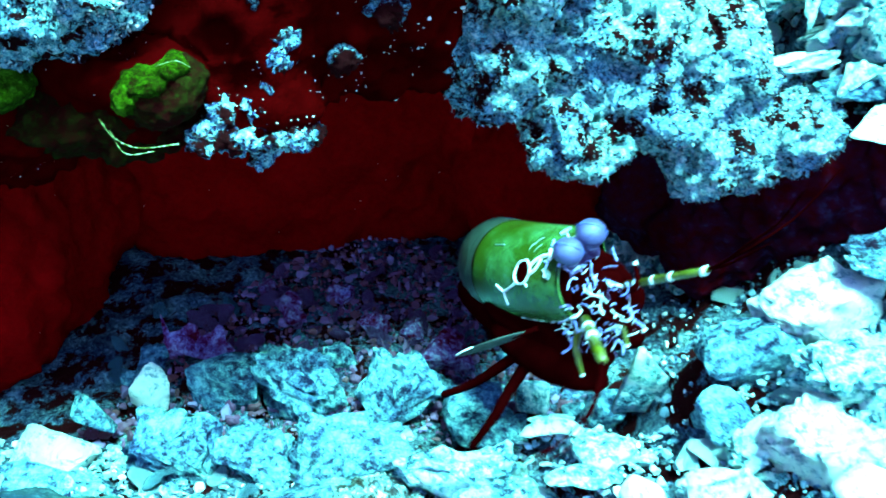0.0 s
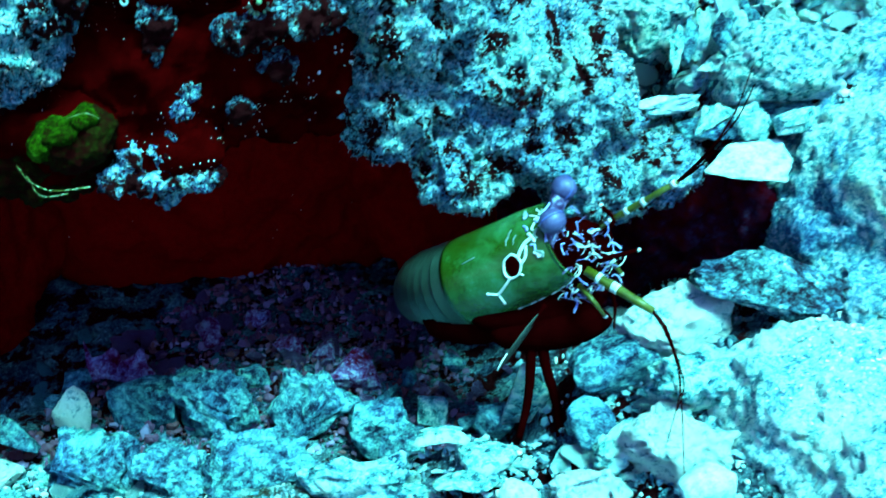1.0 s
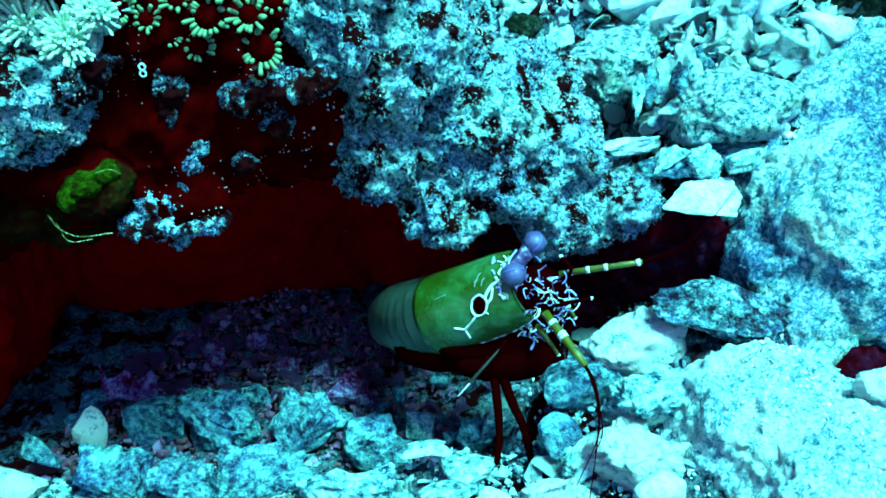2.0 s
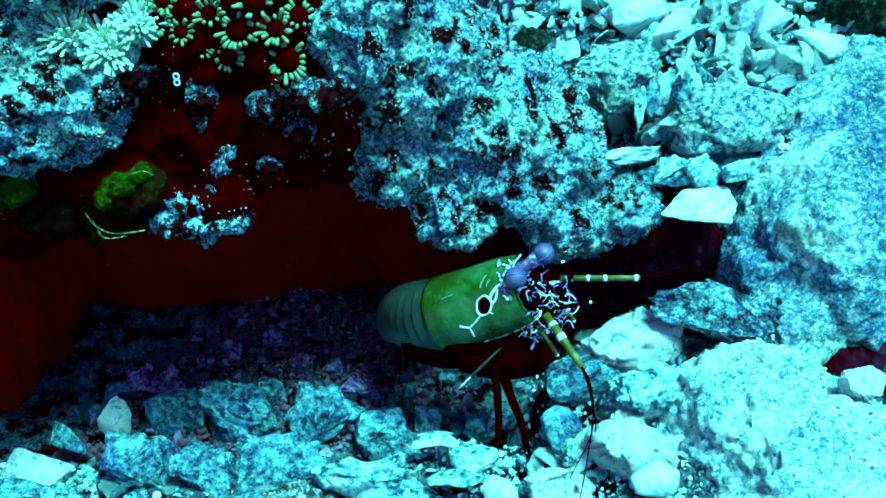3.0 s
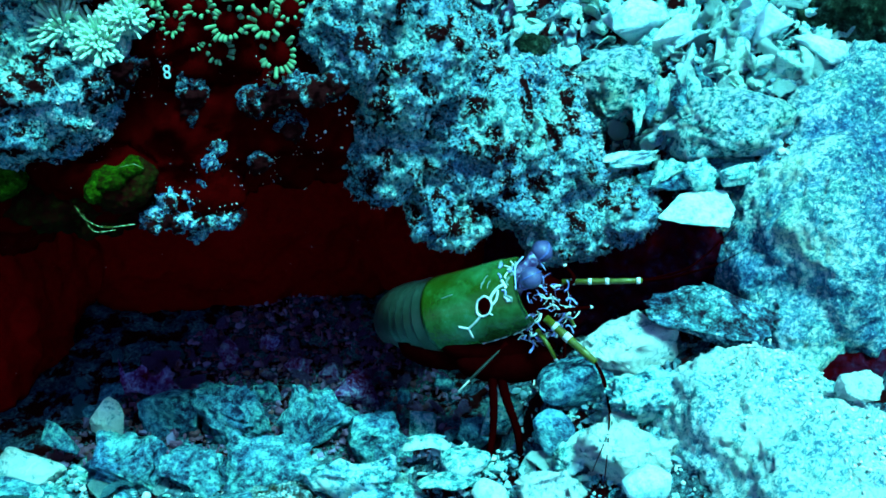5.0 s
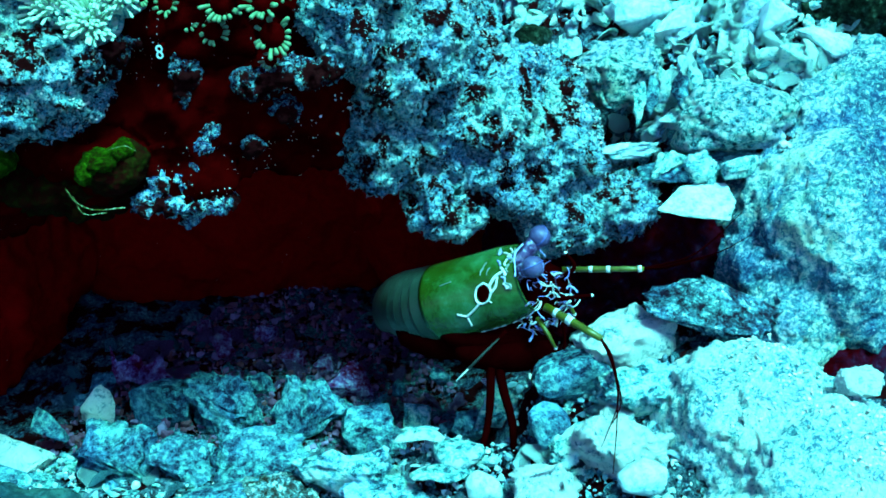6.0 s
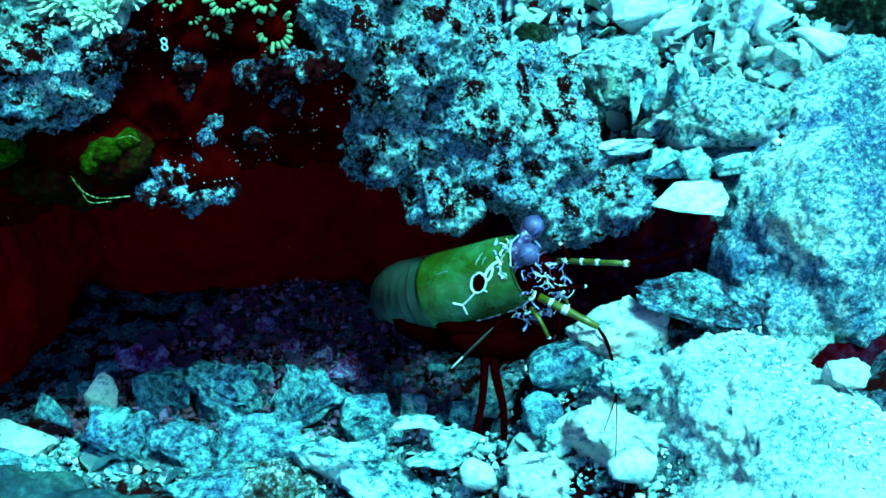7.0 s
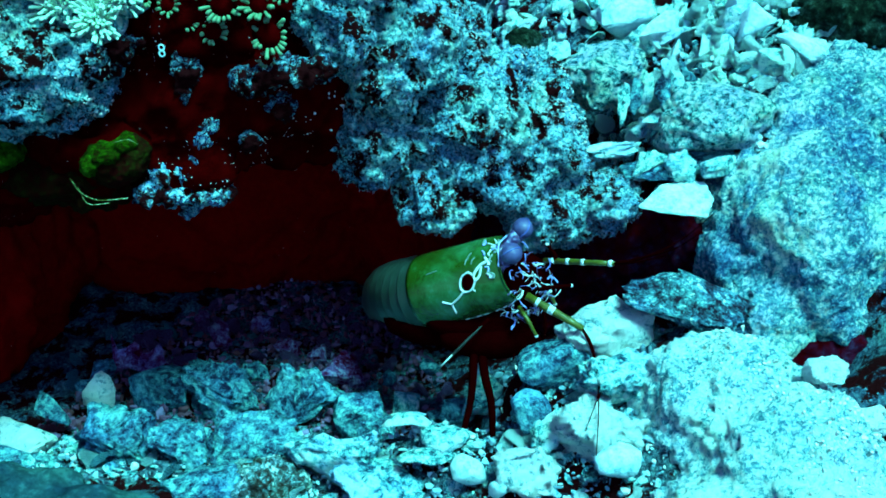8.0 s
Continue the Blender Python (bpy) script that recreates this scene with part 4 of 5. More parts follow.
part("paddle_stem", *tapered([(0, 0, -0.002), (0, 0, 0.002), (0, 0, 0.006)], 0.0009, 0.0007, 8, 8), S_DARK, paddle)

# legs
def leg(points, r0, r1, material, label, hairs=0):
    hip = np.array(points[0])
    points = [np.array(q) - hip for q in points]
    ob = part("leg", *tapered(points, r0, r1, 24, 10), material, shrimp, label)
    ob.location = hip
    c = curve_through(points, 24)
    r = random.Random(len(points) + hairs)
    for k in range(hairs):
        b = c[int(len(c) * (0.55 + 0.42 * k / max(1, hairs)))]
        e = b + np.array((r.uniform(0.0008, 0.0018), r.uniform(-0.0006, 0.0006), r.uniform(-0.0016, -0.0006)))
        part("bristle", *tapered([b, (b + e) / 2 + np.array((0.0002, 0, 0.0002)), e], 0.00018, 0.00006, 4, 5), S_DARK, ob)
    for k in range(3 if hairs else 0):
        b = c[-1]
        e = b + np.array(((k - 1) * 0.0012, -0.0008, -0.0022))
        part("claw", *tapered([b, (b + e) / 2, e], 0.0003, 0.0001, 4, 5), S_DARK, ob)
    return ob


leg_left = leg([(0.0033, 0.004, -0.0280), (0.0039, -0.006, -0.0400), (0.0036, -0.013, -0.0480), (0.0018, -0.021, -0.0552)], 0.0019, 0.0012, S_DARK, "dark maroon walking leg", 7)
leg_right = leg([(0.0057, 0.004, -0.0290), (0.0085, -0.007, -0.0365), (0.0118, -0.017, -0.0420), (0.0133, -0.0265, -0.0495)], 0.0021, 0.0013, S_DARK, "dark maroon walking leg", 8)
leg([(0.0180, 0.006, -0.0130), (0.0200, 0.002, -0.0260), (0.0190, -0.002, -0.0340)], 0.0008, 0.0004, S_DARK, "thin dark limb")
leg([(0.0280, 0.004, -0.0080), (0.0310, 0.000, -0.0180), (0.0300, -0.003, -0.0270)], 0.0008, 0.0004, S_DARK, "thin dark limb")


# ---- loose rubble ----
def spread(n, seed, xr, yr):
    r = random.Random(seed)
    return [(r.uniform(*xr), r.uniform(*yr), r.random(), r.random(), r.random(), r.random()) for _ in range(n)]


KINDS = []
for k in range(8):
    v, f = crag_shape((1, 0.72, 0.30 + 0.07 * (k % 4)), 200 + k, 9 + k % 4, 0.0, 0, 0.7, 0.08)
    KINDS.append((v, f, "broken angular coral rubble piece", "rubble"))
for k in range(4):
    v, f = shell_shape((1, 0.75, 0.5), 230 + k, 0.9)
    KINDS.append((v, f, "curved broken shell fragment among rubble", "shell fragment"))
for k in range(4):
    v, f = shell_shape((1, 0.42, 0.7), 260 + k, 1.3)
    KINDS.append((v, f, "narrow upright shell flake among rubble", "shell fragment"))
for k in range(2):
    c = curve_through([(-1, 0, 0), (-0.2, 0.12, 0.1), (0.4, -0.1, 0.0), (1, 0.1, 0.15)], 14)
    v, f = tube(c, [0.30 + 0.05 * math.sin(i * 2.1 + k) for i in range(len(c))], 10)
    KINDS.append((v, f, "short broken coral branch among rubble", "coral branch"))


HEAPS = {"slope_rubble": "heap of broken pale coral and shell rubble on a slope", "rim_chips": "pale broken coral chips at the burrow rim"}


def scatter(n, seed, xr, yr, sizes, materials, group, keep=lambda x, y: True, joined="", tilt=85):
    """Pieces of rubble, each an object, or all in one mesh where joined names it."""
    bases, verts, faces, k0 = {}, [], [], 0
    for x, y, a, b, c, d in spread(n, seed, xr, yr):
        if not keep(x, y):
            continue
        k = int(a * 2.2 * len(KINDS)) % len(KINDS)
        m = materials[int(b * 97) % len(materials)]
        size = sizes[0] + (sizes[1] - sizes[0]) * c ** 2.0
        at = pose(x, y, ground_z(x, y) + size * 0.34, (d - 0.5) * tilt, (b - 0.5) * tilt, a * 3600) @ Matrix.Scale(size, 4)
        v, f, label, cat = KINDS[k]
        if joined:
            q = np.array(at)
            verts.append(v @ q[:3, :3].T + q[:3, 3])
            faces += [[i + k0 for i in face] for face in f]
            k0 += len(v)
        elif (k, m) not in bases:
            ob = mesh_object("burrow_chip" if "chips" in group else "rubble_piece", v, f, m, smooth=len(f) > 90)
            tagged(ob, label, cat, group)
            ob.matrix_world = at
            bases[k, m] = ob
        else:
            copy_thing(bases[k, m], at).scale = (size, size, size)
    if joined:
        tagged(mesh_object(joined, np.concatenate(verts).tolist(), faces, materials[0], smooth=False), HEAPS[joined], "rubble", kind="stuff")


M_HEAP = rock_material("heaped_rubble", [(p - 0.03, c) for p, c in PALE], 70, 360, 0.004, vary=False, share=0.45, flake=0.12)
M_SLOPE = rock_material("sunlit_coral_rubble", [(p - 0.03, c) for p, c in PALE], 60, 360, 0.004, share=0.45, flake=0.12)
M_RIM = rock_material("coral_chips", [(p + 0.02, c) for p, c in PALE], 90, 330, 0.004, vary=False)


def on_slope(x, y):
    return 0.080 + (0.36 - y) * 0.6 < x < 0.130 + (y - 0.27) * 1.15


SLOPE = (M_SLOPE, M_SLOPE, M_WHITE, M_SLOPE, M_GREY, M_SLOPE)
scatter(230, 3, (0.065, 0.25), (0.300, 0.40), (0.0045, 0.0120), SLOPE, "rubble on the slope", on_slope, "", 150)
scatter(3000, 13, (0.045, 0.34), (0.300, 0.60), (0.0040, 0.0120), (M_HEAP,), "", lambda x, y: on_slope(x, y) and y > 0.33, "slope_rubble", 150)
scatter(1200, 14, (-0.16, 0.13), (0.17, 0.262), (0.0016, 0.0050), (M_RIM,), "", lambda x, y: (y < 0.236 or x < -0.01) and (x > -0.05 or y > 0.226), "rim_chips", 90)
scatter(110, 4, (-0.16, 0.115), (0.165, 0.250), (0.0025, 0.0095), (M_PALE, M_PALE, M_GREY, M_WHITE), "rubble at the burrow rim", lambda x, y: (y < 0.232 or x < 0.0) and (x > -0.05 or y > 0.224))
scatter(50, 5, (-0.135, 0.07), (0.262, 0.355), (0.0022, 0.0080), (M_GREY, M_DUSK, M_GREY), "rubble in the burrow", lambda x, y: y > 0.305 or x > 0.02)
# deep chips, in the purple that paints the burrow's shade
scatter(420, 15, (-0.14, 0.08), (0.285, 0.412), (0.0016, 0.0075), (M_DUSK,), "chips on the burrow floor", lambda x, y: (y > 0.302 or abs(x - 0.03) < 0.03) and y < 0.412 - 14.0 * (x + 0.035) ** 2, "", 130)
scatter(26, 6, (0.10, 0.16), (0.225, 0.30), (0.0018, 0.0055), (M_PALE, M_WHITE, M_GREY), "rubble at the burrow mouth", lambda x, y: y < 0.25 or x > 0.15)


# ---- fine gravel and crusts ----
def grain_material(name, stops, rough=0.8):
    m, nt, b = start(name, rough)
    g = nt.nodes.new("ShaderNodeNewGeometry")
    r = ramp(nt, stops)
    nt.links.new(g.outputs["Random Per Island"], r.inputs[0])
    n = tex(nt, coords(nt, False), "noise", 900, 4, 0.7)
    nt.links.new(mixed(nt, calc(nt, "MULTIPLY", n, 0.35), r.outputs[0], (0.2, 0.22, 0.22)), b.inputs["Base Color"])
    return m


M_GRAVEL = grain_material("mixed_gravel", [(0.0, (0.01, 0.06, 0.10)), (0.4, (0.04, 0.25, 0.34)), (0.75, (0.20, 0.55, 0.62)), (1.0, (0.80, 0.86, 0.83))])
# deep gravel, its purple painted for the burrow's shade
M_DUSKGRAIN = grain_material("shade_purple_gravel", [(0.0, (0.12, 0.001, 0.01)), (0.6, (0.15, 0.02, 0.10)), (1.0, (0.26, 0.20, 0.40))])
M_GRAIN = grain_material("pale_sand_grains", [(0.0, (0.4, 0.45, 0.45)), (0.5, (0.7, 0.72, 0.7)), (1.0, (0.88, 0.88, 0.84))])
M_BLADE = grain_material("turf_threads", [(0.0, (0.015, 0.06, 0.11)), (0.4, (0.04, 0.24, 0.34)), (0.8, (0.10, 0.46, 0.54)), (1.0, (0.65, 0.80, 0.80))])
ICO_V, ICO_F = ball(1)
ICO_F = np.array(ICO_F)


def grains(name, places, sizes, material, label, category, seed):
    """Many small broken grains in one mesh."""
    rng = np.random.default_rng(seed)
    n = len(places)
    v = ICO_V[None] * rng.uniform(0.55, 1.25, (n, len(ICO_V), 1))
    v = v * (np.asarray(sizes)[:, None] * rng.uniform(0.25, 1.5, (n, 3)))[:, None, :] + np.asarray(places)[:, None, :]
    f = (ICO_F[None] + (np.arange(n) * len(ICO_V))[:, None, None]).reshape(-1, 3)
    ob = mesh_object(name, v.reshape(-1, 3).tolist(), f.tolist(), material, smooth=False)
    return tagged(ob, label, category, kind="stuff")


def gravel(name, n, xr, yr, sizes, seed, label, keep=None, material=None):
    rng = np.random.default_rng(seed)
    x, y = rng.uniform(*xr, n), rng.uniform(*yr, n)
    if keep is not None:
        ok = keep(x, y)
        x, y = x[ok], y[ok]
    s = sizes[0] + (sizes[1] - sizes[0]) * rng.random(len(x)) ** 3
    z = ground_height(x, y) + s * 0.5 + 0.0015
    grains(name, np.column_stack([x, y, z]), s, material or M_GRAVEL, label, "gravel", seed)


gravel("rim_gravel", 6500, (-0.18, 0.13), (0.15, 0.265), (0.0005, 0.0018), 31, "pale mixed coral gravel in front of the burrow", lambda x, y: ((y < 0.236) | (x < -0.01)) & ((x > -0.05) | (y > 0.226)))
gravel("burrow_gravel", 5200, (-0.15, 0.10), (0.262, 0.41), (0.0006, 0.0024), 32, "burrow floor gravel with the shade put into its purple", lambda x, y: y < 0.408 - 14.0 * (x + 0.035) ** 2, M_DUSKGRAIN)
gravel("slope_gravel", 4200, (0.07, 0.30), (0.24, 0.56), (0.0007, 0.0022), 33, "pale mixed coral gravel on the slope")


def surface_spots(ob, n, seed, keep=None):
    """Random places and normals on an object's surface."""
    me = ob.data
    k = len(me.polygons)
    c, no, ar = np.empty(k * 3), np.empty(k * 3), np.empty(k)
    me.polygons.foreach_get("center", c)
    me.polygons.foreach_get("normal", no)
    me.polygons.foreach_get("area", ar)
    c, no = c.reshape(-1, 3) + np.array(ob.location), no.reshape(-1, 3)
    w = ar * (no[:, 1] < 0.35)
    if keep is not None:
        w = w * keep(c)
    pick = np.random.default_rng(seed).choice(k, n, p=w / w.sum())
    return c[pick], no[pick]


def patchy(freq, level, seed):
    return lambda c: (fractal(c, freq, 3, seed) > level).astype(float) + 0.02


def dusted(ob, name, n, sizes, seed, label, keep):
    c, no = surface_spots(ob, n, seed, keep)
    s = sizes[0] + (sizes[1] - sizes[0]) * np.random.default_rng(seed).random(n) ** 3
    grains(name, c + no * (s * 0.3)[:, None], s, M_GRAIN, label, "sand grains", seed)


def turf(ob, name, n, length, seed, label, keep=None):
    """Short algal threads on a rock."""
    c, no = surface_spots(ob, n, seed, keep)
    rng = np.random.default_rng(seed)
    d = no + rng.normal(0, 0.55, (n, 3)) + np.array((0, -0.1, -0.25))
    d /= np.linalg.norm(d, axis=1)[:, None]
    side = np.cross(d, rng.normal(size=(n, 3)))
    side /= np.linalg.norm(side, axis=1)[:, None]
    ln = (length * rng.uniform(0.4, 1.3, n))[:, None]
    w = 0.00016
    third = np.cross(d, side)
    bend = d * ln * 0.5 + rng.normal(0, 0.0003, (n, 3))
    tip = d * ln + np.array((0, 0, -0.25)) * ln
    v = np.stack([c - side * w, c + side * w, c + third * w, c + bend - side * w * 0.8, c + bend + side * w * 0.8, c + bend + third * w * 0.8, c + tip], 1)
    q = np.array([(0, 1, 4), (0, 4, 3), (1, 2, 5), (1, 5, 4), (2, 0, 3), (2, 3, 5), (3, 4, 6), (4, 5, 6), (5, 3, 6)])
    f = (q[None] + (np.arange(n) * 7)[:, None, None]).reshape(-1, 3)
    ob = mesh_object(name, v.reshape(-1, 3).tolist(), f.tolist(), M_BLADE, smooth=False)
    return tagged(ob, label, "algal turf", kind="stuff")


turf(ledge, "ledge_turf", 20000, 0.0013, 41, "short grey algal threads matting the ledge rock")
turf(left, "rock_turf", 8000, 0.0012, 42, "short grey algal threads matting the pitted rock")
dusted(ledge, "ledge_sand", 8000, (0.00014, 0.0006), 43, "pale sand grains caught on the ledge rock", patchy(60, 0.0, 3))
dusted(left, "rock_sand", 4000, (0.00014, 0.0006), 44, "pale sand grains caught on the pitted rock", patchy(60, 0.0, 4))
dusted(overhang, "overhang_sand", 2600, (0.00014, 0.00060), 45, "scattered pale grains on the maroon rock", lambda c: patchy(70, 0.10, 5)(c) * (c[:, 1] < 0.30) * (c[:, 0] > -0.16) * (c[:, 0] < 0.02))
dusted(boulder, "boulder_sand", 3000, (0.0002, 0.0007), 46, "pale sand grains lying on the boulder", patchy(40, -0.1, 6))
dusted(near, "pale_boulder_sand", 2500, (0.0002, 0.0008), 47, "pale sand grains lying on the pale boulder", patchy(40, -0.1, 7))
dusted(wall, "wall_sand", 160, (0.0002, 0.0009), 48, "a few pale grains on the burrow's back wall", lambda c: (c[:, 2] < 0.04) * 1.0)

# ---- growth on the overhang ----
M_MAT = rock_material("dark_green_mat", [(0.38, (0.030, 0.001, 0.001)), (0.5, (0.016, 0.006, 0.001)), (0.64, (0.014, 0.024, 0.002))], 90, 500, 0.0015, hue=0.0)
M_THREAD = rock_material("pale_thread", [(0.42, (0.05, 0.05, 0.01)), (0.52, (0.14, 0.24, 0.10)), (0.62, (0.6, 0.72, 0.55))], 300, 900, 0.0004, hue=0.0)
M_CRUST = rock_material("pale_coral_crust", [(0.38, (0.03, 0.004, 0.01)), (0.44, (0.03, 0.08, 0.24)), (0.50, (0.05, 0.36, 0.46)), (0.57, (0.16, 0.62, 0.68)), (0.65, (0.76, 0.88, 0.86))], 70, 600, 0.002, vary=False, crust=0.54, share=0.6, flake=0.2)
M_KNOB = rock_material("dim_turf", [(0.40, (0.05, 0.001, 0.003)), (0.45, (0.02, 0.05, 0.10)), (0.50, (0.025, 0.22, 0.30)), (0.56, (0.07, 0.46, 0.52)), (0.64, (0.6, 0.85, 0.82))], 70, 600, 0.002, vary=False, crust=0.54, share=0.6, flake=0.2)
# turf-covered knobs on the maroon rock
for x, y, z, sx, sy, sz, seed in ((-0.018, 0.241, 0.100, 0.009, 0.007, 0.0045, 1), (-0.004, 0.247, 0.101, 0.010, 0.008, 0.0045, 2), (-0.043, 0.240, 0.101, 0.004, 0.005, 0.009, 3),
                                  (-0.012, 0.245, 0.088, 0.004, 0.005, 0.004, 4), (-0.065, 0.236, 0.111, 0.008, 0.006, 0.005, 5), (-0.024, 0.243, 0.076, 0.003, 0.005, 0.004, 6)):
    tagged(melted("turf_knob", [((x, y, z), (sx, sy, sz)), ((x + sx * 0.6, y, z + sz * 0.3), (sx * 0.6, sy * 0.7, sz * 0.7))], 0.0007, M_KNOB, [(150, 0.0030), (260, -0.0018), (420, 0.0014)], (x, y, z)),
           "small turf-covered knob on the maroon overhang", "coral knob", "turf knobs on the overhang")
tagged(melted("pale_crust", [
    ((-0.058, 0.241, 0.0575), (0.0085, 0.008, 0.0042)), ((-0.048, 0.240, 0.0570), (0.0095, 0.009, 0.0038)), ((-0.038, 0.241, 0.0570), (0.0080, 0.008, 0.0026)),
    ((-0.054, 0.243, 0.0630), (0.0040, 0.006, 0.0045)), ((-0.047, 0.242, 0.0640), (0.0040, 0.006, 0.0060)), ((-0.043, 0.243, 0.0720), (0.0028, 0.005, 0.0060)),
    ((-0.040, 0.243, 0.0800), (0.0030, 0.005, 0.0045)), ((-0.037, 0.243, 0.0830), (0.0035, 0.004, 0.0020)), ((-0.047, 0.244, 0.0500), (0.0025, 0.004, 0.0040))], 0.0006, M_CRUST, [(120, 0.0030), (260, -0.0018), (480, 0.0014)], (-0.045, 0.246, 0.06)),
    "pale ragged coral crust under the overhang", "coral")
# sponge body in its shaded colour; its lit side is a separate green patch
sponge = tagged(melted("green_sponge", [((-0.070, 0.238, 0.070), (0.0120, 0.010, 0.0085)), ((-0.066, 0.238, 0.073), (0.009, 0.008, 0.007))], 0.0008, M_MAT, [(110, 0.0018), (380, 0.0005)], (-0.069, 0.237, 0.072)),
                "rounded sponge under the overhang, coloured dark as shaded and green as lit", "sponge")
patch = melted("algal_patch", [((-0.0755, 0.2330, 0.0715), (0.0042, 0.0066, 0.0048)), ((-0.0705, 0.2330, 0.0755), (0.0060, 0.0066, 0.0036)), ((-0.0650, 0.2350, 0.0785), (0.0045, 0.0060, 0.0022))], 0.0006, M_WEED, [(140, 0.0014), (400, 0.0005)], (-0.069, 0.237, 0.072))
patch.parent, patch.location, patch["label"] = sponge, (0, 0, 0), "green of the sponge's lit side"
for pts, w in (([(-0.083, 0.229, 0.067), (-0.080, 0.228, 0.0625), (-0.074, 0.227, 0.0600), (-0.064, 0.228, 0.0605)], 0.0004), ([(-0.081, 0.229, 0.0640), (-0.0775, 0.227, 0.0585), (-0.070, 0.227, 0.0590)], 0.0003), ([(-0.067, 0.229, 0.0805), (-0.062, 0.230, 0.0815), (-0.059, 0.231, 0.0795)], 0.0003)):
    c = curve_through([np.array(q) - np.array((-0.069, 0.237, 0.072)) for q in pts], 18)
    part("thread", *tube(c, [0.5 * w * (0.6 + 0.7 * math.sin(2.3 * k) ** 2) for k in range(len(c))], 6), M_THREAD, sponge, "thin pale thread")
tagged(melted("green_sponge", [((-0.110, 0.231, 0.076), (0.013, 0.011, 0.007))], 0.0008, M_WEED, [(110, 0.0018), (380, 0.0005)], (-0.110, 0.231, 0.076)),
       "small green algae-covered sponge under the pitted rock", "sponge")
tagged(melted("green_mat", [((-0.097, 0.247, 0.062), (0.026, 0.013, 0.010)), ((-0.082, 0.250, 0.055), (0.018, 0.012, 0.008))], 0.001, M_MAT, [(60, 0.004), (260, 0.0015)], (-0.09, 0.248, 0.059)),
       "ragged dark green algal mat under the overhang", "algae")

S_TENT = grain_material("green_tentacle", [(0.0, (0.01, 0.05, 0.015)), (0.5, (0.03, 0.17, 0.06)), (1.0, (0.12, 0.42, 0.20))], 0.5)


def polyp(n, radius, length, lift, seed):
    """A cup coral: a dark disc in a low cup, ringed by blunt tentacles."""
    r = random.Random(seed)
    thing = new("cup_coral")
    part("cup", *tube([(0, 0, -0.004), (0, 0, -0.001), (0, 0, 0.0006)], [radius * 0.75, radius * 0.9, radius * 0.98], 20), M_DARK, thing, "dark maroon cup")
    for k in range(n):
        if r.random() < 0.15:
            continue
        a = 2 * math.pi * (k + r.uniform(-0.45, 0.45)) / n
        o = np.array((math.cos(a), math.sin(a), 0))
        ln = length * r.uniform(0.4, 1.3)
        base = o * radius
        tip = o * (radius + ln * 0.75) + np.array((r.uniform(-0.2, 0.2) * ln, r.uniform(-0.35, 0.05) * ln, lift * ln * r.uniform(0.5, 1.5)))
        part("tentacle", *tapered([base, (base + tip) / 2 + np.array((0, 0, 0.0004)), tip], length * 0.20, length * 0.27, 6, 8), S_TENT, thing)
    return tagged(thing, "dark cup coral ringed by pale green tentacles", "cup coral", "cup corals on the overhang")


def facing(at, way, spin=0):
    return Matrix.Translation(at) @ Vector(way).to_track_quat("Z", "Y").to_matrix().to_4x4() @ pose(0, 0, 0, 0, 0, spin)


CUPS = [polyp(18, 0.0038, 0.0026, 0.6, 1), polyp(15, 0.0030, 0.0026, 0.9, 2), polyp(16, 0.0034, 0.0024, 0.2, 7)]
for k, (x, z, big) in enumerate(((-0.0279, 0.1261, 1.0), (-0.0163, 0.1261, 1.05), (-0.0322, 0.1165, 0.9), (-0.0132, 0.1165, 1.1), (-0.0458, 0.1252, 0.8), (-0.0400, 0.1195, 0.7),
                                 (-0.0527, 0.1290, 0.8), (-0.0364, 0.1310, 0.9), (-0.0090, 0.1300, 0.9), (-0.0220, 0.1350, 1.0), (-0.0500, 0.1350, 0.9), (-0.0148, 0.1075, 0.6))):
    m = facing((x, 0.2365 + 0.0015 * (k % 3), z), (0.05 - 0.1 * (k % 2), -0.85, 0.35 + 0.15 * (k % 3)), 25 * k) @ Matrix.Scale(big, 4)
    base = CUPS[k % 3]
    if k < 3:
        base.matrix_world = m
    else:
        copy_thing(base, m).scale = (big, big, big)


def soft_coral(at, way, n, length, seed):
    r = random.Random(seed)
    thing = new("soft_coral")
    part("base", *lump((0, 0, 0), (length * 0.8, length * 0.7, length * 0.5), seed, 0.15), M_GREEN_CORAL, thing)
    for k in range(n):
        d = Vector((r.uniform(-1, 1), r.uniform(-1, 1), r.uniform(0.3, 1.2))).normalized() * length * r.uniform(0.45, 1.1)
        part("branchlet", *tapered([(d.x * 0.3, d.y * 0.3, 0), (d.x * 0.7, d.y * 0.7, d.z * 0.7), tuple(d)], length * 0.028, length * 0.05, 6, 6), S_SOFT, thing)
    thing.matrix_world = facing(at, way)
    return tagged(thing, "pale green tufted soft coral on the overhang", "soft coral")


S_SOFT = grain_material("pale_soft_coral", [(0.0, (0.14, 0.66, 0.42)), (1.0, (0.60, 0.92, 0.76))], 0.6)
soft_coral((-0.0678, 0.236, 0.1200), (0, -0.7, 0.7), 260, 0.0112, 3)
soft_coral((-0.0790, 0.236, 0.1240), (-0.2, -0.6, 0.8), 200, 0.0102, 4)
soft_coral((-0.0590, 0.238, 0.1270), (0.2, -0.7, 0.7), 180, 0.0095, 5)

tubes = tagged(new("worm_tube"), "tiny twin white worm tubes on the overhang", "worm tube")
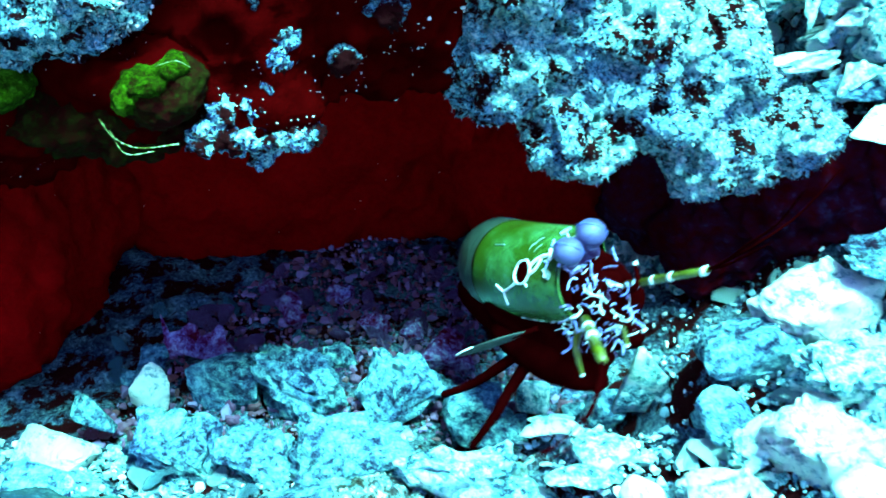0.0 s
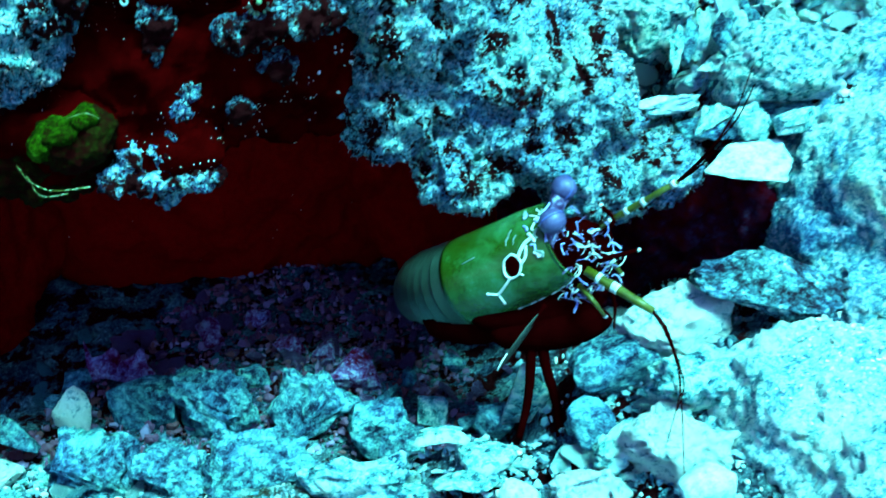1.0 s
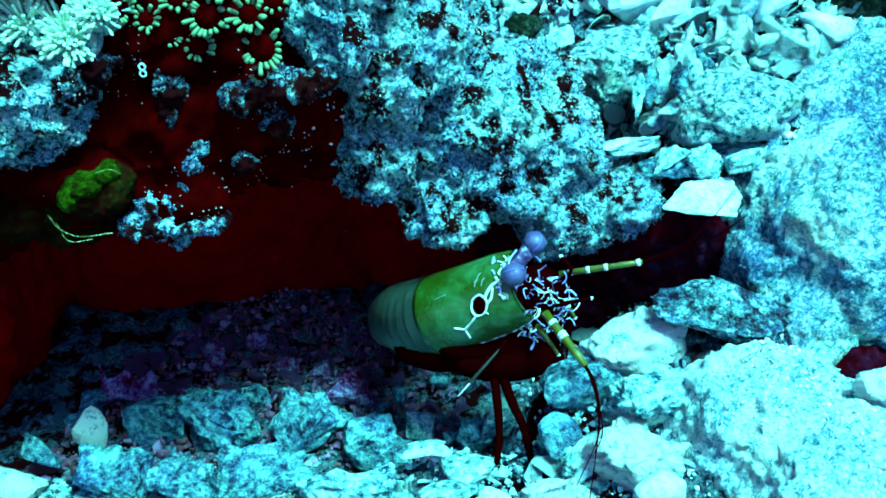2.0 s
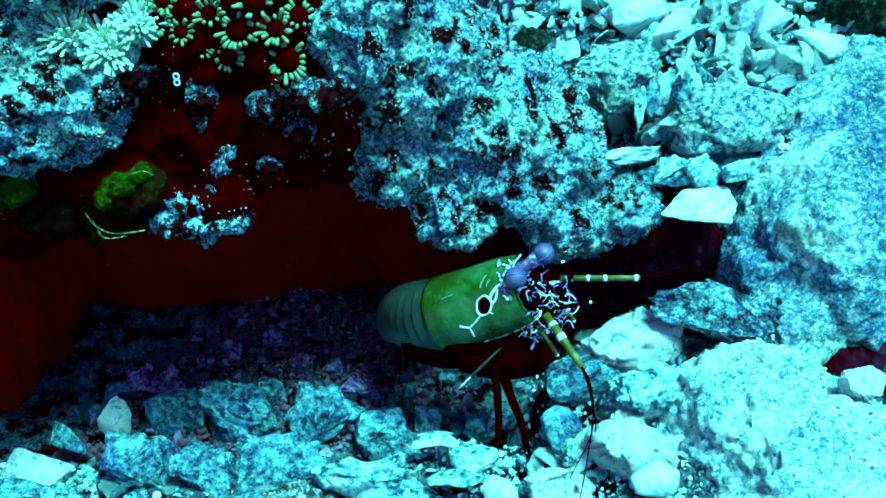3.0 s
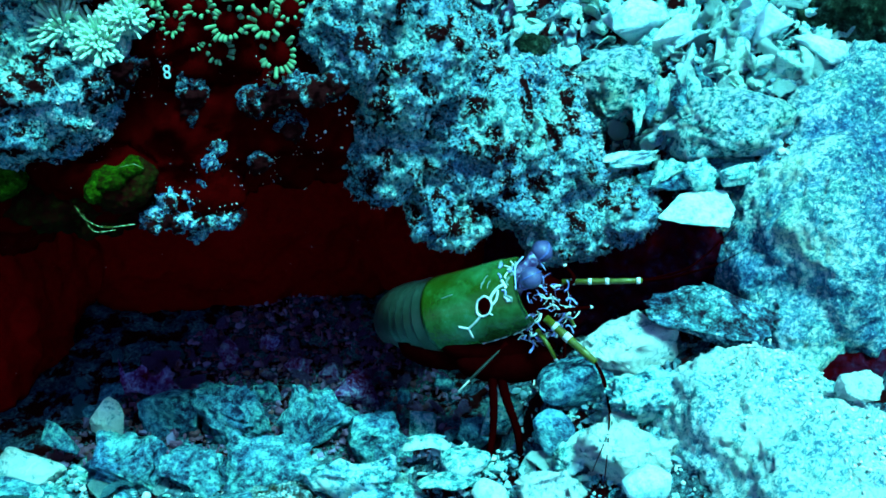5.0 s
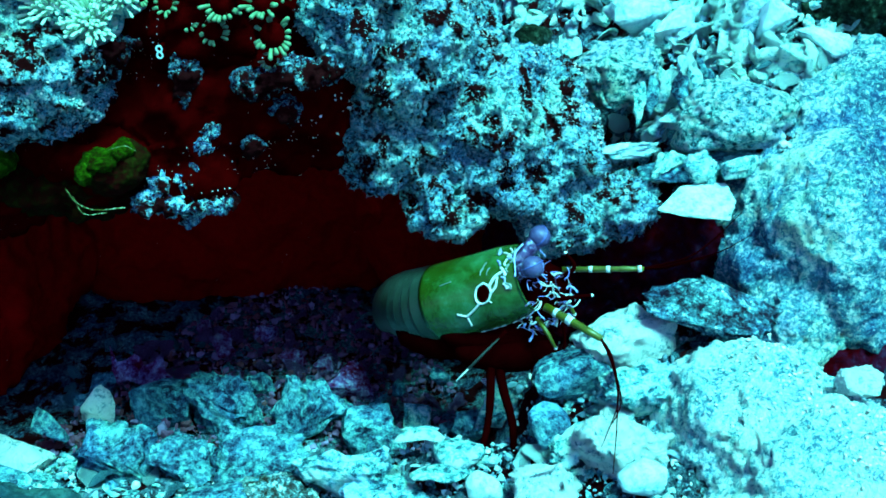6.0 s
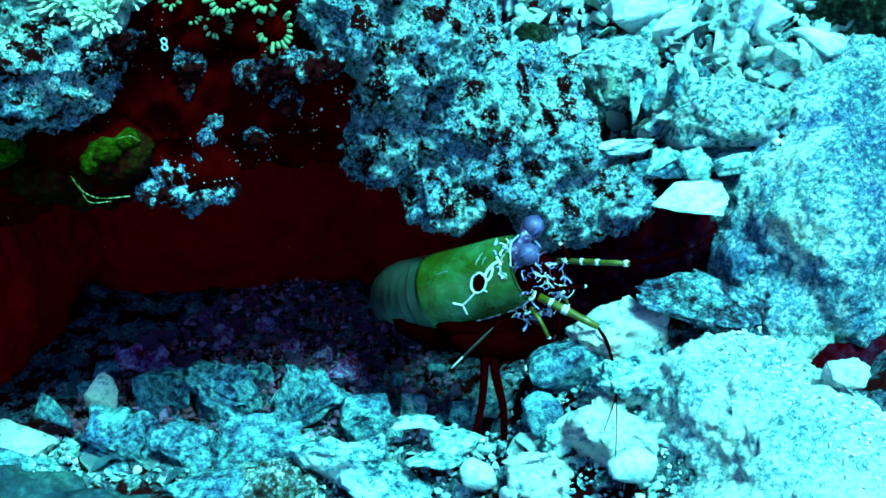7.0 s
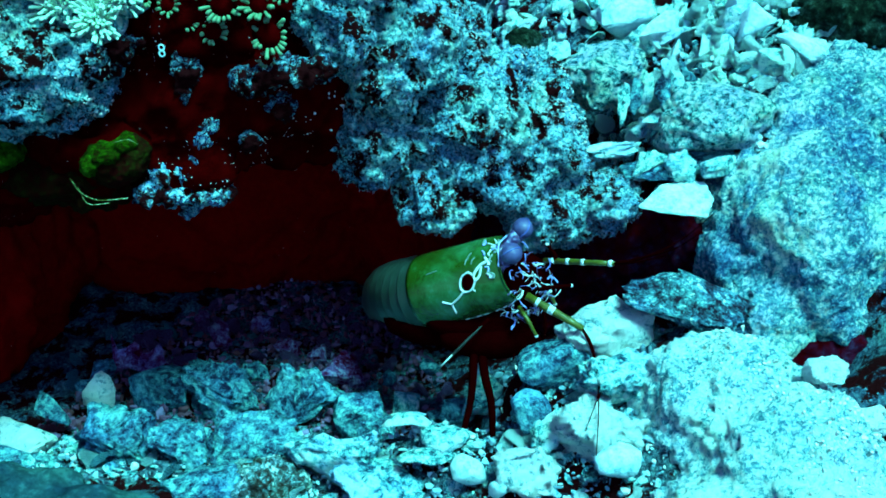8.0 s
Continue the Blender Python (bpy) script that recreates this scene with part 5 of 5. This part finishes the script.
for k in (-1, 1):
    t = np.linspace(0, 2 * math.pi, 18)
    part("tube_mouth", *tube([(0.00085 * math.cos(a), -0.0005, 0.001 * k + 0.00095 * math.sin(a)) for a in t], [0.0003] * 18, 6, False), M_WHITE, tubes)
    part("tube_wall", *tube([(0, 0.006, 0.001 * k), (0, 0.003, 0.001 * k), (0, -0.0003, 0.001 * k)], [0.0006, 0.0007, 0.0008], 10), M_DARK, tubes)
tubes.location = (-0.0476, 0.2325, 0.1120)


# ---- movement ----
def motions():
    body = [(0, 0.0246, 0.0078, -5, -35), (0.5, 0.0492, 0.0125, -3, 0), (1, 0.0579, 0.0193, 8.5, 0), (1.5, 0.0563, 0.0172, 5.5, 0), (3, 0.0539, 0.0147, 2, 0), (3.5, 0.0548, 0.0144, 0, 0), (4, 0.0555, 0.0141, 0, 0),
            (4.5, 0.0559, 0.0143, 0, 0), (6, 0.0577, 0.0161, 0.5, 0), (6.5, 0.0577, 0.0167, 0, 0), (7, 0.0575, 0.0170, 0, 0), (7.5, 0.0571, 0.0170, 0, 0), (8, 0.0570, 0.0172, 0, 0)]
    walk(shrimp, [(t, pose(x, REF.y, z, 0, -turn, yaw)) for t, x, z, turn, yaw in body])
    near_rows = [(0, 0.0125, 0.0011, 0.0139), (0.5, 0.0130, 0.0003, 0.0131), (1, 0.0135, 0.0021, 0.0143), (1.5, 0.0130, 0.0005, 0.0133), (3, 0.0109, -0.0002, 0.0130), (3.5, 0.0123, -0.0010, 0.0119), (4, 0.0139, -0.0009, 0.0115),
                 (4.5, 0.0156, 0.0012, 0.0128), (6, 0.0172, 0.0013, 0.0117), (6.5, 0.0169, 0.0012, 0.0118), (7, 0.0174, 0.0025, 0.0125), (7.5, 0.0173, 0.0038, 0.0134), (8, 0.0156, 0.0017, 0.0132)]
    walk(eye_near, [(t, aim(EYE_NEAR, p)) for t, *p in near_rows])
    far_rows = [(0, 0.0154, 0.0079, 0.0180), (0.5, 0.0188, 0.0137, 0.0137), (1, 0.0189, 0.0164, 0.0161), (1.5, 0.0185, 0.0151, 0.0144), (3, 0.0210, 0.0139, 0.0128), (3.5, 0.0215, 0.0134, 0.0124), (4, 0.0215, 0.0140, 0.0133),
                (4.5, 0.0215, 0.0150, 0.0145), (6, 0.0195, 0.0153, 0.0150), (6.5, 0.0191, 0.0156, 0.0154), (7, 0.0192, 0.0158, 0.0157), (7.5, 0.0195, 0.0158, 0.0157), (8, 0.0198, 0.0156, 0.0154)]
    walk(eye_far, [(t, aim(EYE_FAR, p)) for t, *p in far_rows])
    a_rows = [(0, 0.0518, 0.0007, 0.0263), (0.5, 0.0512, -0.0052, 0.0243), (1, 0.0520, -0.0030, 0.0247), (1.5, 0.0558, -0.0011, 0.0193), (3, 0.0588, -0.0003, 0.0106), (3.5, 0.0589, -0.0001, 0.0117), (4, 0.0586, 0.0000, 0.0119),
              (4.5, 0.0584, 0.0002, 0.0118), (6, 0.0578, -0.0010, 0.0124), (6.5, 0.0531, -0.0095, 0.0162), (7, 0.0532, -0.0095, 0.0160), (7.5, 0.0531, -0.0095, 0.0161), (8, 0.0529, -0.0098, 0.0161)]
    walk(antenna_a, [(t, aim(ANT_A, p)) for t, *p in a_rows])
    b_rows = [(0, 0.0373, -0.0214, 0.0024), (0.5, 0.0346, -0.0240, -0.0042), (1, 0.0399, -0.0182, -0.0109), (1.5, 0.0345, -0.0219, -0.0126), (3, 0.0336, -0.0219, -0.0136), (3.5, 0.0356, -0.0175, -0.0189), (4, 0.0371, -0.0169, -0.0180),
              (4.5, 0.0399, -0.0167, -0.0168), (6, 0.0412, -0.0183, -0.0068), (6.5, 0.0480, -0.0142, -0.0109), (7, 0.0483, -0.0143, -0.0112), (7.5, 0.0484, -0.0141, -0.0116), (8, 0.0470, -0.0144, -0.0125)]
    walk(antenna_b, [(t, aim(ANT_B, p)) for t, *p in b_rows])
    # the whips of the lower antenna go on hanging as its stalk swings
    hang = aim(ANT_B, (0.0356, -0.0175, -0.0189)).to_quaternion()
    for whip in [o for o in antenna_b.children if o.name.startswith("whip")]:
        walk(whip, [(t, Matrix.Translation((0, 0, 0.0235)) @ Matrix.Identity(3).to_quaternion().slerp(aim(ANT_B, p).to_quaternion().inverted() @ hang, 0.75).to_matrix().to_4x4()) for t, *p in b_rows])
    oar_rows = [(0, -0.0108, -0.0157, -0.0267, 62), (0.5, -0.0173, -0.0134, -0.0320, 105), (1, -0.0152, -0.0172, -0.0327, 66), (1.5, -0.0122, -0.0153, -0.0307, 48), (3, -0.0123, -0.0128, -0.0287, 48),
                (4.5, -0.0116, -0.0129, -0.0300, 48), (6, -0.0118, -0.0135, -0.0305, 48), (8, -0.0118, -0.0137, -0.0309, 48)]
    for limb, hip, foot, rows in (
            (leg_left, (0.0033, 0.004, -0.0280), (0.0018, -0.021, -0.0552), [(0, -0.0167, -0.0053, -0.0514), (0.5, -0.0121, -0.0086, -0.0552), (1, -0.0060, -0.0120, -0.060), (1.5, 0.0018, -0.0205, -0.0560), (4.5, 0.0018, -0.0205, -0.0560), (6, -0.0005, -0.0215, -0.0580), (8, -0.0011, -0.0221, -0.059)]),
            (leg_right, (0.0057, 0.004, -0.0290), (0.0133, -0.0265, -0.0495), [(0, 0.0005, -0.0090, -0.0499), (0.5, 0.0064, -0.0030, -0.0542), (1, 0.0075, -0.0110, -0.060), (1.5, 0.0144, -0.0192, -0.0560), (4.5, 0.0144, -0.0192, -0.0560), (6, 0.0120, -0.0193, -0.0580), (8, 0.0112, -0.0194, -0.059)])):
        rest = Vector(foot) - Vector(hip)
        walk(limb, [(t, Matrix.Translation(hip) @ rest.rotation_difference(Vector(p) - Vector(hip)).to_matrix().to_4x4()) for t, *p in rows])
    walk(paddle, [(t, aim(OAR, (x, y, z), turn)) for t, x, y, z, turn in oar_rows])


motions()
